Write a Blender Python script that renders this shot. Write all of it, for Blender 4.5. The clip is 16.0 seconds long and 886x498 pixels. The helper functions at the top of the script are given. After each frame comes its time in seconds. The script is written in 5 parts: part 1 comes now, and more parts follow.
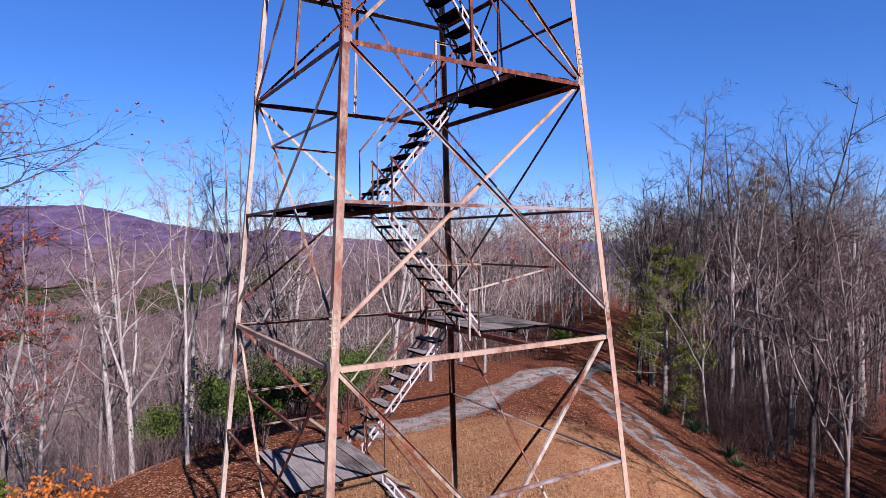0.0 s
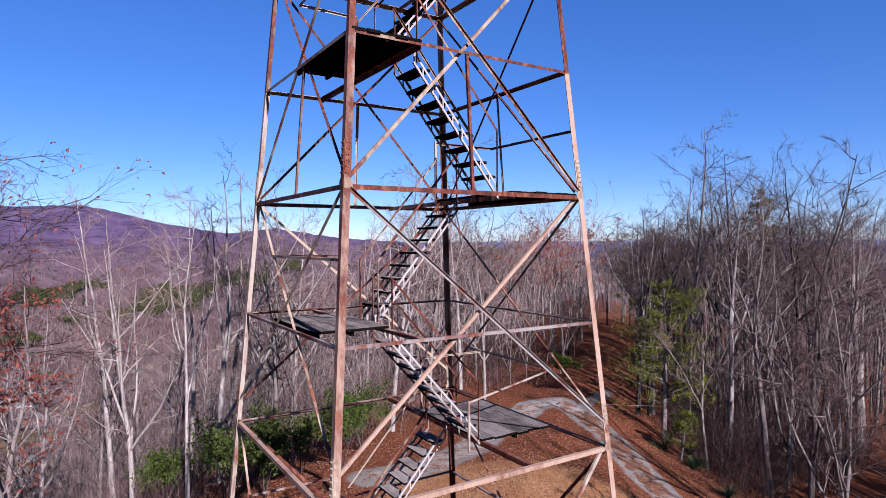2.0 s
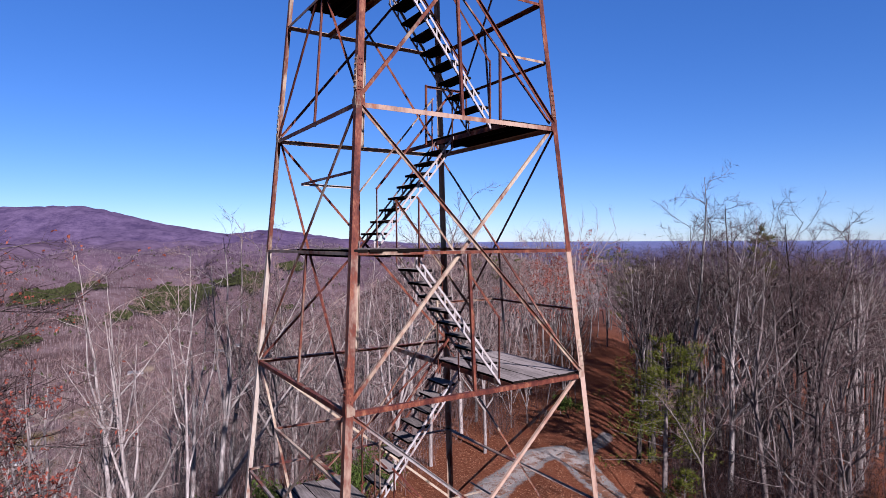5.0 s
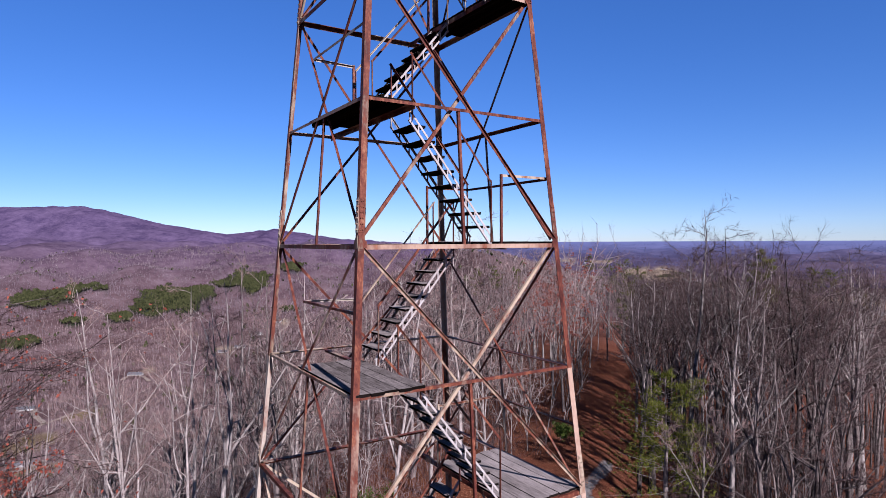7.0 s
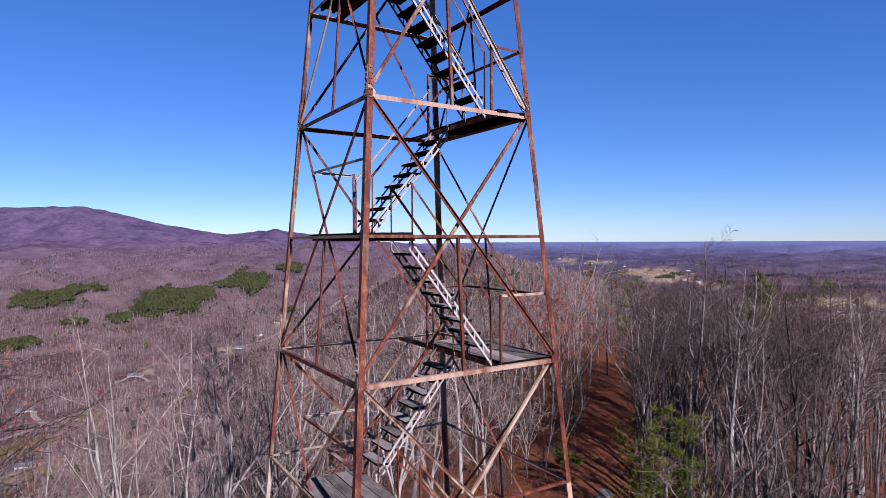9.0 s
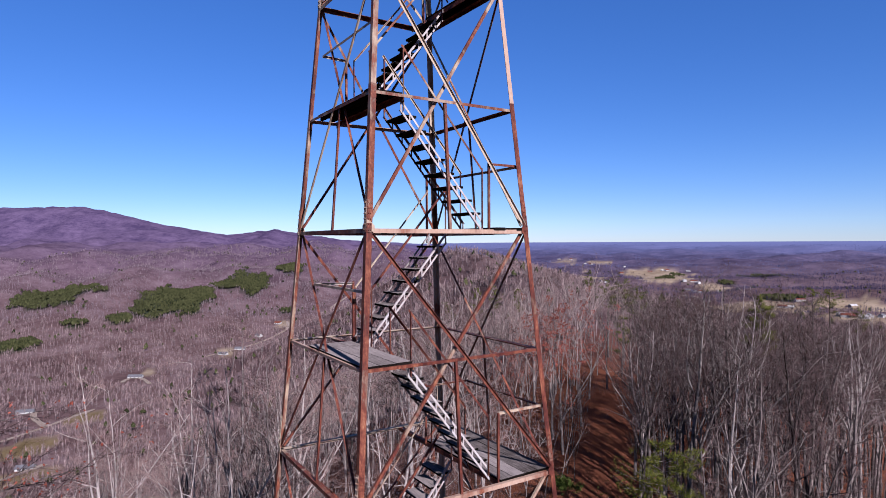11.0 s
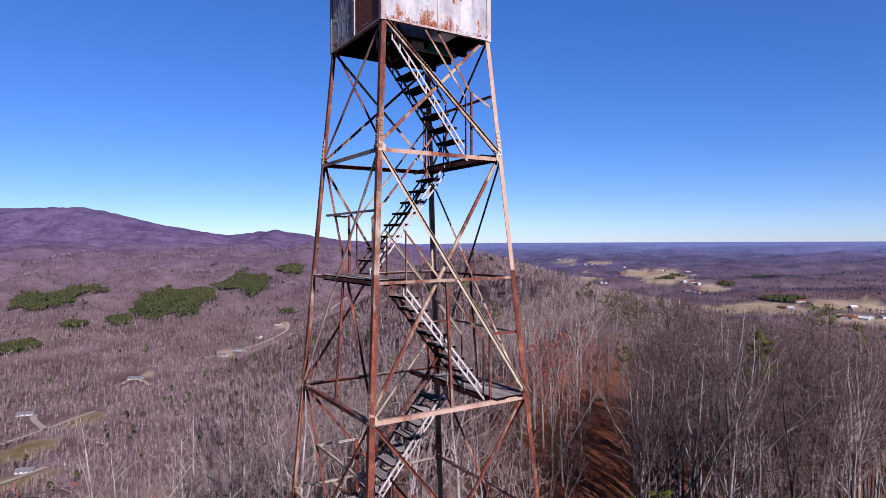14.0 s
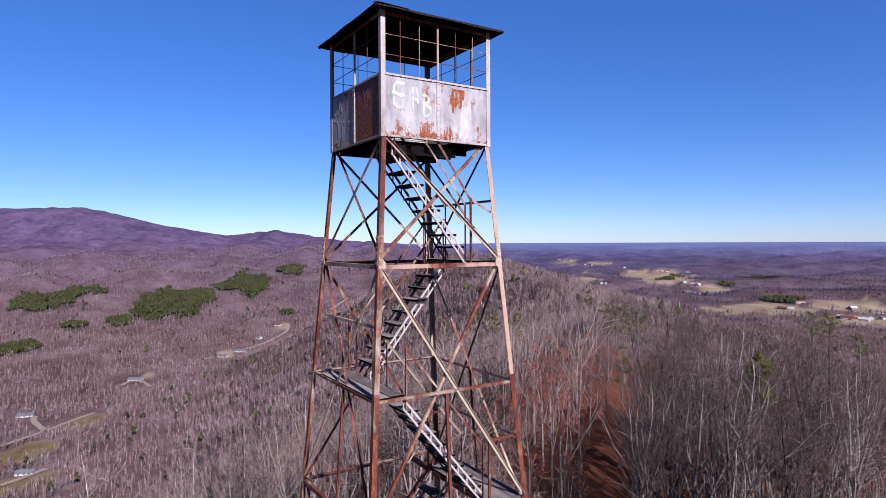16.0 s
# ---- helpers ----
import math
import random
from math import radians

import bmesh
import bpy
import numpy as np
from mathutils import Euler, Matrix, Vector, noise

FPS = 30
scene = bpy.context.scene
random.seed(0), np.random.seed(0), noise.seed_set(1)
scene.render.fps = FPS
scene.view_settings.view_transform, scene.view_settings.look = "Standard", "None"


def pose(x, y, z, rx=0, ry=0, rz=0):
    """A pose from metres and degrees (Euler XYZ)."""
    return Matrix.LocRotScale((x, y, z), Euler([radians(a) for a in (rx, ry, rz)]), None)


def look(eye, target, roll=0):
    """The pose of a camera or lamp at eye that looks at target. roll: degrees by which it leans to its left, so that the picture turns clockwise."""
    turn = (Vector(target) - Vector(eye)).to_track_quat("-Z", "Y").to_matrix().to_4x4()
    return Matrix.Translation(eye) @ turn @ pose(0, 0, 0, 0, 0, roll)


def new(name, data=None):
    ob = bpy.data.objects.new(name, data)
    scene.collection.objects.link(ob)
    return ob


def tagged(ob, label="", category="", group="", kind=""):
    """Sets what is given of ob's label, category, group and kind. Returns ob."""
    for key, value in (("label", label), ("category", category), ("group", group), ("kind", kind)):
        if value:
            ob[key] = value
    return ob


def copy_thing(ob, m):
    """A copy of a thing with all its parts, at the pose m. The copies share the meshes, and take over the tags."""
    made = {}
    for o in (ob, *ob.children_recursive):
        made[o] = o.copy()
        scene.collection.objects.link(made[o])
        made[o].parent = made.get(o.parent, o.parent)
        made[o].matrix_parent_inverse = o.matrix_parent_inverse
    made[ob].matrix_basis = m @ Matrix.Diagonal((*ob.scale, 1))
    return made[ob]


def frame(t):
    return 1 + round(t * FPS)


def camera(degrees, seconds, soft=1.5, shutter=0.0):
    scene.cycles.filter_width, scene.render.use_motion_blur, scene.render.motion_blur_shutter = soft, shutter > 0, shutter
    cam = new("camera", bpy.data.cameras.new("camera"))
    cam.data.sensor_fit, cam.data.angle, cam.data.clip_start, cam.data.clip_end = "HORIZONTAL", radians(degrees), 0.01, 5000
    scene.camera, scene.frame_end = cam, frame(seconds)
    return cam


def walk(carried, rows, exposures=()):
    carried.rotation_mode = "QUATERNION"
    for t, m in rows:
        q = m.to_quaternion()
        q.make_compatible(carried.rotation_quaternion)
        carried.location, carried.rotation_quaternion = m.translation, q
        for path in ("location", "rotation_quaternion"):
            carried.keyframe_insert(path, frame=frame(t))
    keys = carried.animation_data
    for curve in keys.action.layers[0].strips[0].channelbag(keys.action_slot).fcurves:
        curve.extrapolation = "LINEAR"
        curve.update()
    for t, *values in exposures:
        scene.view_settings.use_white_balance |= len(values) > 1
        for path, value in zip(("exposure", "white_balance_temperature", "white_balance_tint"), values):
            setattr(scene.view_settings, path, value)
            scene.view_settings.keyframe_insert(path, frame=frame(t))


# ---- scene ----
cam = camera(72.88, 16.0, soft=0.5)
PITCH, ROLL, YAW = -0.686, 0.267, -32.178
PATH = [
    (0.0, -5.183, -9.365, 6.815),
    (2.0, -5.199, -9.414, 8.689),
    (4.1, -5.191, -9.387, 10.781),
    (6.5, -5.209, -9.375, 13.138),
    (9.0, -5.208, -9.396, 15.573),
    (11.5, -5.244, -9.537, 17.999),
    (14.0, -5.306, -9.593, 20.396),
    (16.0, -5.317, -9.638, 22.231),
]
walk(cam, [(t, pose(x, y, z, 90 + PITCH, ROLL, YAW)) for t, x, y, z in PATH],
     [(0.0, 2.10, 5400, 23), (4.0, 2.02, 5400, 23), (8.5, 1.93, 5400, 23), (16.0, 1.93, 5400, 23)])

# ---- light ----
SUN_EL, SUN_AZ = radians(31.0), math.atan2(-0.07, -0.998)   # the sun stands to the south
world = bpy.data.worlds.new("sky")
scene.world = world
world.use_nodes = True
wt = world.node_tree
wt.nodes.clear()
sky = wt.nodes.new("ShaderNodeTexSky")
sky.sky_type = "NISHITA"
sky.sun_disc = False
sky.sun_elevation = SUN_EL
sky.sun_rotation = SUN_AZ
sky.altitude = 2000
sky.air_density = 1.0
sky.dust_density = 0.25
sky.ozone_density = 3.2
bg = wt.nodes.new("ShaderNodeBackground")
bg.inputs["Strength"].default_value = 0.05
wo = wt.nodes.new("ShaderNodeOutputWorld")
deep = wt.nodes.new("ShaderNodeHueSaturation")   # the clear, deep blue of dry winter air
deep.inputs["Hue"].default_value = 0.507
deep.inputs["Saturation"].default_value = 1.20
deep.inputs["Value"].default_value = 0.59
wt.links.new(sky.outputs[0], deep.inputs["Color"])
even = wt.nodes.new("ShaderNodeMix")   # thin high haze evens the sky out
even.data_type = "RGBA"
even.inputs[0].default_value = 0.24
even.inputs[7].default_value = (0.42, 1.16, 3.10, 1.0)
wt.links.new(deep.outputs[0], even.inputs[6])
wt.links.new(even.outputs[2], bg.inputs[0])
wt.links.new(bg.outputs[0], wo.inputs[0])
sun_data = bpy.data.lights.new("sun", "SUN")
sun_data.energy = 5.0
sun_data.angle = radians(0.5)
sun_data.color = (1.0, 0.88, 0.74)
sun = new("sun", sun_data)
sun.matrix_world = look((math.sin(SUN_AZ) * 60, math.cos(SUN_AZ) * 60, 60 * math.tan(SUN_EL)), (0, 0, 0))


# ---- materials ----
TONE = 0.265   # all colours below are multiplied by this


class Mat:
    """A small node builder round one Principled material."""

    def __init__(self, name, rough=0.8, gloss=0.0):
        self.m = bpy.data.materials.new(name)
        self.m.use_nodes = True
        self.t = self.m.node_tree
        self.b = self.t.nodes["Principled BSDF"]
        self.b.inputs["Roughness"].default_value = rough
        self.b.inputs["Specular IOR Level"].default_value = gloss
        self.geo = self.node("ShaderNodeNewGeometry")
        self.co = self.node("ShaderNodeTexCoord")
        self.ob = self.node("ShaderNodeObjectInfo")

    def node(self, kind):
        return self.t.nodes.new(kind)

    def link(self, a, b):
        self.t.links.new(a, b)

    def noise(self, scale, detail=4.0, rough=0.55, stretch=None, where="world"):
        n = self.node("ShaderNodeTexNoise")
        n.inputs["Scale"].default_value = scale
        n.inputs["Detail"].default_value = detail
        n.inputs["Roughness"].default_value = rough
        src = self.geo.outputs["Position"] if where == "world" else self.co.outputs["Object"]
        if stretch:
            mp = self.node("ShaderNodeMapping")
            mp.inputs["Scale"].default_value = stretch
            self.link(src, mp.inputs[0])
            src = mp.outputs[0]
        self.link(src, n.inputs["Vector"])
        return n.outputs["Fac"]

    def ramp(self, fac, stops):
        r = self.node("ShaderNodeValToRGB")
        el = r.color_ramp.elements
        while len(el) < len(stops):
            el.new(0.5)
        for e, (p, c) in zip(el, stops):
            e.position = p
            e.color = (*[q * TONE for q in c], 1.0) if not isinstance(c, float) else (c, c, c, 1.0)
        self.link(fac, r.inputs[0])
        return r.outputs[0]

    def math(self, op, a, b):
        n = self.node("ShaderNodeMath")
        n.operation = op
        for i, s in enumerate((a, b)):
            if isinstance(s, (int, float)):
                n.inputs[i].default_value = s
            else:
                self.link(s, n.inputs[i])
        return n.outputs[0]

    def mix(self, fac, a, b):
        n = self.node("ShaderNodeMix")
        n.data_type = "RGBA"
        for key, s in ((0, fac), (6, a), (7, b)):
            if isinstance(s, tuple):
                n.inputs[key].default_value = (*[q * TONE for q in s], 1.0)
            elif isinstance(s, (int, float)):
                n.inputs[key].default_value = s
            else:
                self.link(s, n.inputs[key])
        return n.outputs[2]

    def attr(self, name):
        n = self.node("ShaderNodeAttribute")
        n.attribute_name = name
        return n.outputs["Fac"]

    def done(self, color, bump=None, strength=0.4, dist=0.01, rough=None):
        self.link(color, self.b.inputs["Base Color"])
        if bump is not None:
            n = self.node("ShaderNodeBump")
            n.inputs["Strength"].default_value = strength
            n.inputs["Distance"].default_value = dist
            self.link(bump, n.inputs["Height"])
            self.link(n.outputs[0], self.b.inputs["Normal"])
        if rough is not None:
            self.link(rough, self.b.inputs["Roughness"])
        return self.m


def steel(name, bias, pale=(0.72, 0.60, 0.46)):
    """Galvanised angle iron with aged paint and long rust streaks; bias moves it towards rust."""
    k = Mat(name, 0.6, 0.08)
    big = k.noise(1.3, 4, 0.6, (1.0, 1.0, 0.45))
    mid = k.noise(6.0, 5, 0.65, (1.0, 1.0, 0.4))
    fine = k.noise(34.0, 5, 0.75, (1.0, 1.0, 0.5))
    mixv = k.math("ADD", k.math("MULTIPLY", big, 0.55), k.math("MULTIPLY", mid, 0.45))
    mixv = k.math("ADD", mixv, k.math("MULTIPLY", fine, 0.20))
    mixv = k.math("ADD", mixv, k.math("MULTIPLY", k.math("SUBTRACT", k.ob.outputs["Random"], 0.5), 0.20))
    mixv = k.math("ADD", mixv, bias - 0.02)
    rust = k.ramp(k.math("ADD", k.math("MULTIPLY", fine, 0.4), k.math("MULTIPLY", mid, 0.6)),
                  [(0.35, (0.045, 0.013, 0.011)), (0.46, (0.125, 0.034, 0.025)), (0.55, (0.25, 0.076, 0.044)), (0.68, (0.52, 0.25, 0.135))])
    zinc = k.ramp(k.math("ADD", k.math("MULTIPLY", fine, 0.5), k.math("MULTIPLY", mid, 0.5)), [(0.34, tuple(c * f for c, f in zip(pale, (0.72, 0.60, 0.52)))), (0.58, pale)])
    edge = k.ramp(mixv, [(0.56, 0.0), (0.68, 1.0)])
    return k.done(k.mix(edge, zinc, rust), fine, 0.3, 0.004)


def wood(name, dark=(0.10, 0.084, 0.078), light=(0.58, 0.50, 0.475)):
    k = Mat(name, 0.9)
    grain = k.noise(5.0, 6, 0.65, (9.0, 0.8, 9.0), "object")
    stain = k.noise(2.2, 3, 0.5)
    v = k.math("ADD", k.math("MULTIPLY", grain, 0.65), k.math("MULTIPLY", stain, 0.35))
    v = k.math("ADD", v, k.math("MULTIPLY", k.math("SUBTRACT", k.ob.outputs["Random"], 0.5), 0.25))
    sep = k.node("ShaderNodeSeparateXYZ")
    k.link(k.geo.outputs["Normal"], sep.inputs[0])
    # Sides and undersides near black: shade put into the colour; tops weather grey.
    shaded_faces = k.ramp(v, [(0.3, (0.006, 0.005, 0.004)), (0.7, (0.022, 0.017, 0.015))])
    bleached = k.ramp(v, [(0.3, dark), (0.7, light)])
    return k.done(k.mix(k.ramp(sep.outputs[2], [(0.0, 0.0), (0.3, 1.0)]), shaded_faces, bleached), grain, 0.5, 0.006)


def bark(name, dark, light, scale=6.0):
    k = Mat(name, 0.92)
    n = k.noise(scale, 5, 0.65, (1, 1, 0.25), "object")
    v = k.math("ADD", n, k.math("MULTIPLY", k.math("SUBTRACT", k.ob.outputs["Random"], 0.5), 0.35))
    return k.done(k.ramp(v, [(0.28, dark), (0.72, light)]), n, 0.6, 0.02)


def stuff_mat(name, stops, rough=0.9, scale=0.02, stem=None):
    """For masses of small pieces: every island has its own tone, and the patches drift slowly. stem: the tones of stems and limbs."""
    k = Mat(name, rough)
    v = k.math("ADD", k.math("MULTIPLY", k.geo.outputs["Random Per Island"], 0.45), k.math("MULTIPLY", k.noise(scale, 6, 0.68), 0.6))
    c = k.ramp(v, stops)
    if stem:
        c = k.mix(k.attr("stem"), c, k.ramp(v, stem))
    return k.done(c)


STEEL = steel("rusty galvanised steel", 0.05)
STEEL_RUST = steel("heavily rusted steel", 0.17)
STEEL_TAN = steel("rusty steel with worn tan paint", 0.01, (0.68, 0.49, 0.38))
STEEL_PALE = steel("pale galvanised steel", -0.03, (0.74, 0.66, 0.57))
STEEL_STAIR = steel("grey stair steel", 0.03, (0.50, 0.46, 0.455))
STEEL_GREY = steel("dull grey galvanised steel", -0.10, (0.70, 0.66, 0.66))
WOOD = wood("weathered grey planks with shade-dark undersides")
BARK = bark("grey-brown bark", (0.018, 0.013, 0.012), (0.42, 0.35, 0.325))
BARK_PALE = bark("pale grey bark", (0.10, 0.078, 0.072), (0.64, 0.55, 0.51), 11.0)
BARK_WHITE = bark("whitish bark", (0.10, 0.08, 0.074), (0.88, 0.77, 0.72), 9.0)
BARK_SILVER = bark("silvery grey bark", (0.05, 0.041, 0.038), (0.66, 0.58, 0.54), 8.0)
TWIG = stuff_mat("bare twigs", [(0.25, (0.022, 0.0135, 0.0125)), (0.55, (0.092, 0.060, 0.057)), (0.8, (0.30, 0.21, 0.20))], 0.9, 0.3)
TWIG_PALE = stuff_mat("pale bare twigs", [(0.2, (0.14, 0.084, 0.075)), (0.8, (0.60, 0.42, 0.38))], 0.9, 0.3)
WOODS = stuff_mat("bare winter woods", [(0.2, (0.016, 0.009, 0.008)), (0.5, (0.058, 0.034, 0.031)), (0.8, (0.16, 0.10, 0.09))], 0.95, 0.03,
                  [(0.25, (0.05, 0.038, 0.035)), (0.75, (0.34, 0.28, 0.26))])
WOODS_PALE = stuff_mat("pale bare winter woods", [(0.2, (0.08, 0.05, 0.046)), (0.5, (0.24, 0.155, 0.145)), (0.85, (0.46, 0.33, 0.31))], 0.95, 0.03,
                       [(0.2, (0.16, 0.12, 0.112)), (0.75, (0.66, 0.545, 0.51))])
# These two carry the haze of distance in their colour, violet then blue.
WOODS_FAR_HAZE = stuff_mat("far woods with violet haze in the colour", [(0.25, (0.13, 0.088, 0.10)), (0.5, (0.30, 0.215, 0.24)), (0.8, (0.50, 0.39, 0.43))], 0.95, 0.008,
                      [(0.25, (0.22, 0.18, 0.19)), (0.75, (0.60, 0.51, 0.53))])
WOODS_BLUE_HAZE = stuff_mat("lowland woods with blue haze in the colour", [(0.25, (0.045, 0.044, 0.094)), (0.5, (0.105, 0.092, 0.18)), (0.8, (0.20, 0.165, 0.28))], 0.95, 0.006)
WOODS_VALLEY = stuff_mat("grey-brown valley woods", [(0.28, (0.17, 0.105, 0.10)), (0.5, (0.39, 0.268, 0.262)), (0.75, (0.62, 0.48, 0.475))], 0.95, 0.012,
                         [(0.25, (0.18, 0.14, 0.14)), (0.75, (0.46, 0.375, 0.375))])
# Haze put into the colour again, palest towards the horizon.
WOODS_HAZE = stuff_mat("woods near the horizon with pale blue haze in the colour", [(0.2, (0.10, 0.115, 0.25)), (0.5, (0.165, 0.18, 0.37)), (0.85, (0.25, 0.27, 0.50))], 0.95, 0.004)
PINE_OLD = stuff_mat("olive-green pine needles", [(0.2, (0.04, 0.05, 0.012)), (0.8, (0.20, 0.21, 0.055))], 0.6, 0.5)
RED_LEAF = stuff_mat("dry red-brown oak leaves", [(0.2, (0.17, 0.032, 0.026)), (0.8, (0.52, 0.165, 0.11))], 0.8, 0.4)
ORANGE_LEAF = stuff_mat("orange autumn leaves", [(0.2, (0.42, 0.11, 0.02)), (0.8, (0.70, 0.25, 0.06))], 0.7, 0.6)
LITTER_LEAF = stuff_mat("fallen leaves", [(0.2, (0.17, 0.052, 0.028)), (0.5, (0.40, 0.16, 0.085)), (0.8, (0.68, 0.38, 0.23))], 0.85, 0.5)
DRY_GRASS = stuff_mat("dry grass", [(0.2, (0.30, 0.155, 0.075)), (0.8, (0.68, 0.44, 0.25))], 0.85, 0.5)
EVERGREEN = stuff_mat("dark evergreen leaves", [(0.2, (0.016, 0.034, 0.008)), (0.8, (0.15, 0.20, 0.045))], 0.65, 0.5)
NEEDLE = stuff_mat("yellow-green pine needles", [(0.2, (0.05, 0.07, 0.012)), (0.8, (0.27, 0.28, 0.05))], 0.6, 0.5)
PINE_FAR = stuff_mat("far pine plantation", [(0.2, (0.034, 0.040, 0.018)), (0.8, (0.115, 0.122, 0.052))], 0.8, 0.02)
BLADE = stuff_mat("grey-green blades", [(0.2, (0.06, 0.10, 0.045)), (0.8, (0.16, 0.22, 0.11))], 0.5, 0.5)


def ground_mat():
    k = Mat("hill ground", 0.95)
    fine = k.noise(9.0, 6, 0.75)
    mid = k.noise(0.9, 5, 0.6)
    wide = k.noise(0.012, 5, 0.6)
    litter = k.ramp(fine, [(0.3, (0.04, 0.014, 0.009)), (0.5, (0.235, 0.084, 0.045)), (0.7, (0.56, 0.28, 0.165))])
    litter = k.mix(k.ramp(mid, [(0.35, 0.0), (0.7, 0.75)]), litter, (0.25, 0.085, 0.045))
    grass = k.ramp(fine, [(0.3, (0.25, 0.115, 0.05)), (0.5, (0.50, 0.265, 0.128)), (0.7, (0.78, 0.48, 0.265))])
    grass = k.mix(k.ramp(mid, [(0.4, 0.0), (0.7, 0.7)]), grass, (0.42, 0.17, 0.08))
    gravel = k.ramp(k.noise(22.0, 6, 0.8), [(0.3, (0.22, 0.20, 0.185)), (0.7, (0.52, 0.49, 0.46))])
    woods = k.ramp(k.math("ADD", k.math("MULTIPLY", wide, 0.6), k.math("MULTIPLY", k.noise(0.09, 6, 0.75), 0.4)),
                   [(0.33, (0.10, 0.060, 0.058)), (0.5, (0.21, 0.136, 0.133)), (0.68, (0.36, 0.262, 0.268))])
    field = k.ramp(k.noise(0.02, 5, 0.6), [(0.35, (0.36, 0.27, 0.18)), (0.65, (0.56, 0.45, 0.33))])
    # Distance haze as ground colours: violet-blue for the hills, bluer for the lowland.
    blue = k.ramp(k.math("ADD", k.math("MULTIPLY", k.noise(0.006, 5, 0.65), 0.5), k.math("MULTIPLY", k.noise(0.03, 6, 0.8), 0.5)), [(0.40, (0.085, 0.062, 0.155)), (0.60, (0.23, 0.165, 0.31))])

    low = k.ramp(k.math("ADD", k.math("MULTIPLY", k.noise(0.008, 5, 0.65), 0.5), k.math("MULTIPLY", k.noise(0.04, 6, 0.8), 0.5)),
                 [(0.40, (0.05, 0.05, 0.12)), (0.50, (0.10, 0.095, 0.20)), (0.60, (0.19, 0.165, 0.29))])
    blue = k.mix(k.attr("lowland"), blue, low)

    def soft(name):
        return k.ramp(k.math("ADD", k.attr(name), k.math("MULTIPLY", k.math("SUBTRACT", k.noise(1.6, 5, 0.7), 0.5), 0.7)), [(0.38, 0.0), (0.62, 1.0)])
    c = k.mix(k.attr("far"), litter, woods)
    c = k.mix(soft("grass"), c, grass)
    c = k.mix(soft("gravel"), c, gravel)
    c = k.mix(k.attr("pine"), c, (0.04, 0.06, 0.025))
    # The haze colours are painted over the ground with growing distance.
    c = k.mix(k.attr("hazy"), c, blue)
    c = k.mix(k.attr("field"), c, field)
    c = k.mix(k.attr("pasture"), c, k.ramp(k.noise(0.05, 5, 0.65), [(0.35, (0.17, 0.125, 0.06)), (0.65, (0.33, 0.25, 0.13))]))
    # A pale blue haze tint painted on towards the horizon.
    c = k.mix(k.attr("horizon_haze"), c, (0.25, 0.29, 0.58))
    return k.done(c, fine, 0.7, 0.05)


GROUND = ground_mat()


# ---- mesh helpers ----
def link_mesh(name, me, material, parent=None, label=""):
    if material is not None:
        me.materials.append(material)
    ob = new(name, me)
    if parent is not None:
        ob.parent = parent
    return tagged(ob, label)


def part(name, bm, material, parent=None, label=""):
    me = bpy.data.meshes.new(name)
    bm.to_mesh(me)
    bm.free()
    return link_mesh(name, me, material, parent, label)


def arrays(name, verts, faces, material, parent=None, label="", smooth=False):
    """A mesh object from an (n, 3) array and an (m, 3 or 4) array."""
    verts = np.asarray(verts, dtype=np.float32)
    faces = np.asarray(faces, dtype=np.int32)
    me = bpy.data.meshes.new(name)
    me.vertices.add(len(verts))
    me.vertices.foreach_set("co", verts.ravel())
    k = faces.shape[1]
    me.loops.add(faces.size)
    me.loops.foreach_set("vertex_index", faces.ravel())
    me.polygons.add(len(faces))
    me.polygons.foreach_set("loop_start", np.arange(0, faces.size, k, dtype=np.int32))
    me.update(calc_edges=True)
    if smooth:
        me.polygons.foreach_set("use_smooth", np.ones(len(faces), dtype=bool))
    me.validate()
    return link_mesh(name, me, material, parent, label)


def thing(name, label, category, at=(0, 0, 0), group="", kind=""):
    ob = new(name)
    ob.location = at
    ob.empty_display_size = 0.2
    return tagged(ob, label, category, group, kind)


def sweep(bm, p0, p1, profile, ax, ay):
    """A prism along p0-p1 with a profile in the directions ax, ay."""
    p0, p1 = Vector(p0), Vector(p1)
    rings = [[bm.verts.new(p + ax * a + ay * c) for a, c in profile] for p in (p0, p1)]
    n = len(profile)
    for i in range(n):
        bm.faces.new((rings[0][i], rings[0][(i + 1) % n], rings[1][(i + 1) % n], rings[1][i]))
    bm.faces.new(rings[0][::-1])
    bm.faces.new(rings[1])
    bmesh.ops.recalc_face_normals(bm, faces=bm.faces)


def square(p0, p1, a, c):
    """Directions a and c made square to the line and to each other."""
    d = (Vector(p1) - Vector(p0)).normalized()
    a = Vector(a)
    a = (a - d * a.dot(d)).normalized()
    c = Vector(c)
    c = (c - d * c.dot(d) - a * c.dot(a)).normalized()
    return a, c


def angle_iron(name, p0, p1, w, a, c, material, parent, label="", th=0.008, w2=None):
    """An L section: its heel on the line, flanges towards a and c."""
    bm = bmesh.new()
    ax, ay = square(p0, p1, a, c)
    w2 = w2 or w
    sweep(bm, p0, p1, [(0, 0), (w, 0), (w, th), (th, th), (th, w2), (0, w2)], ax, ay)
    return part(name, bm, material, parent, label)


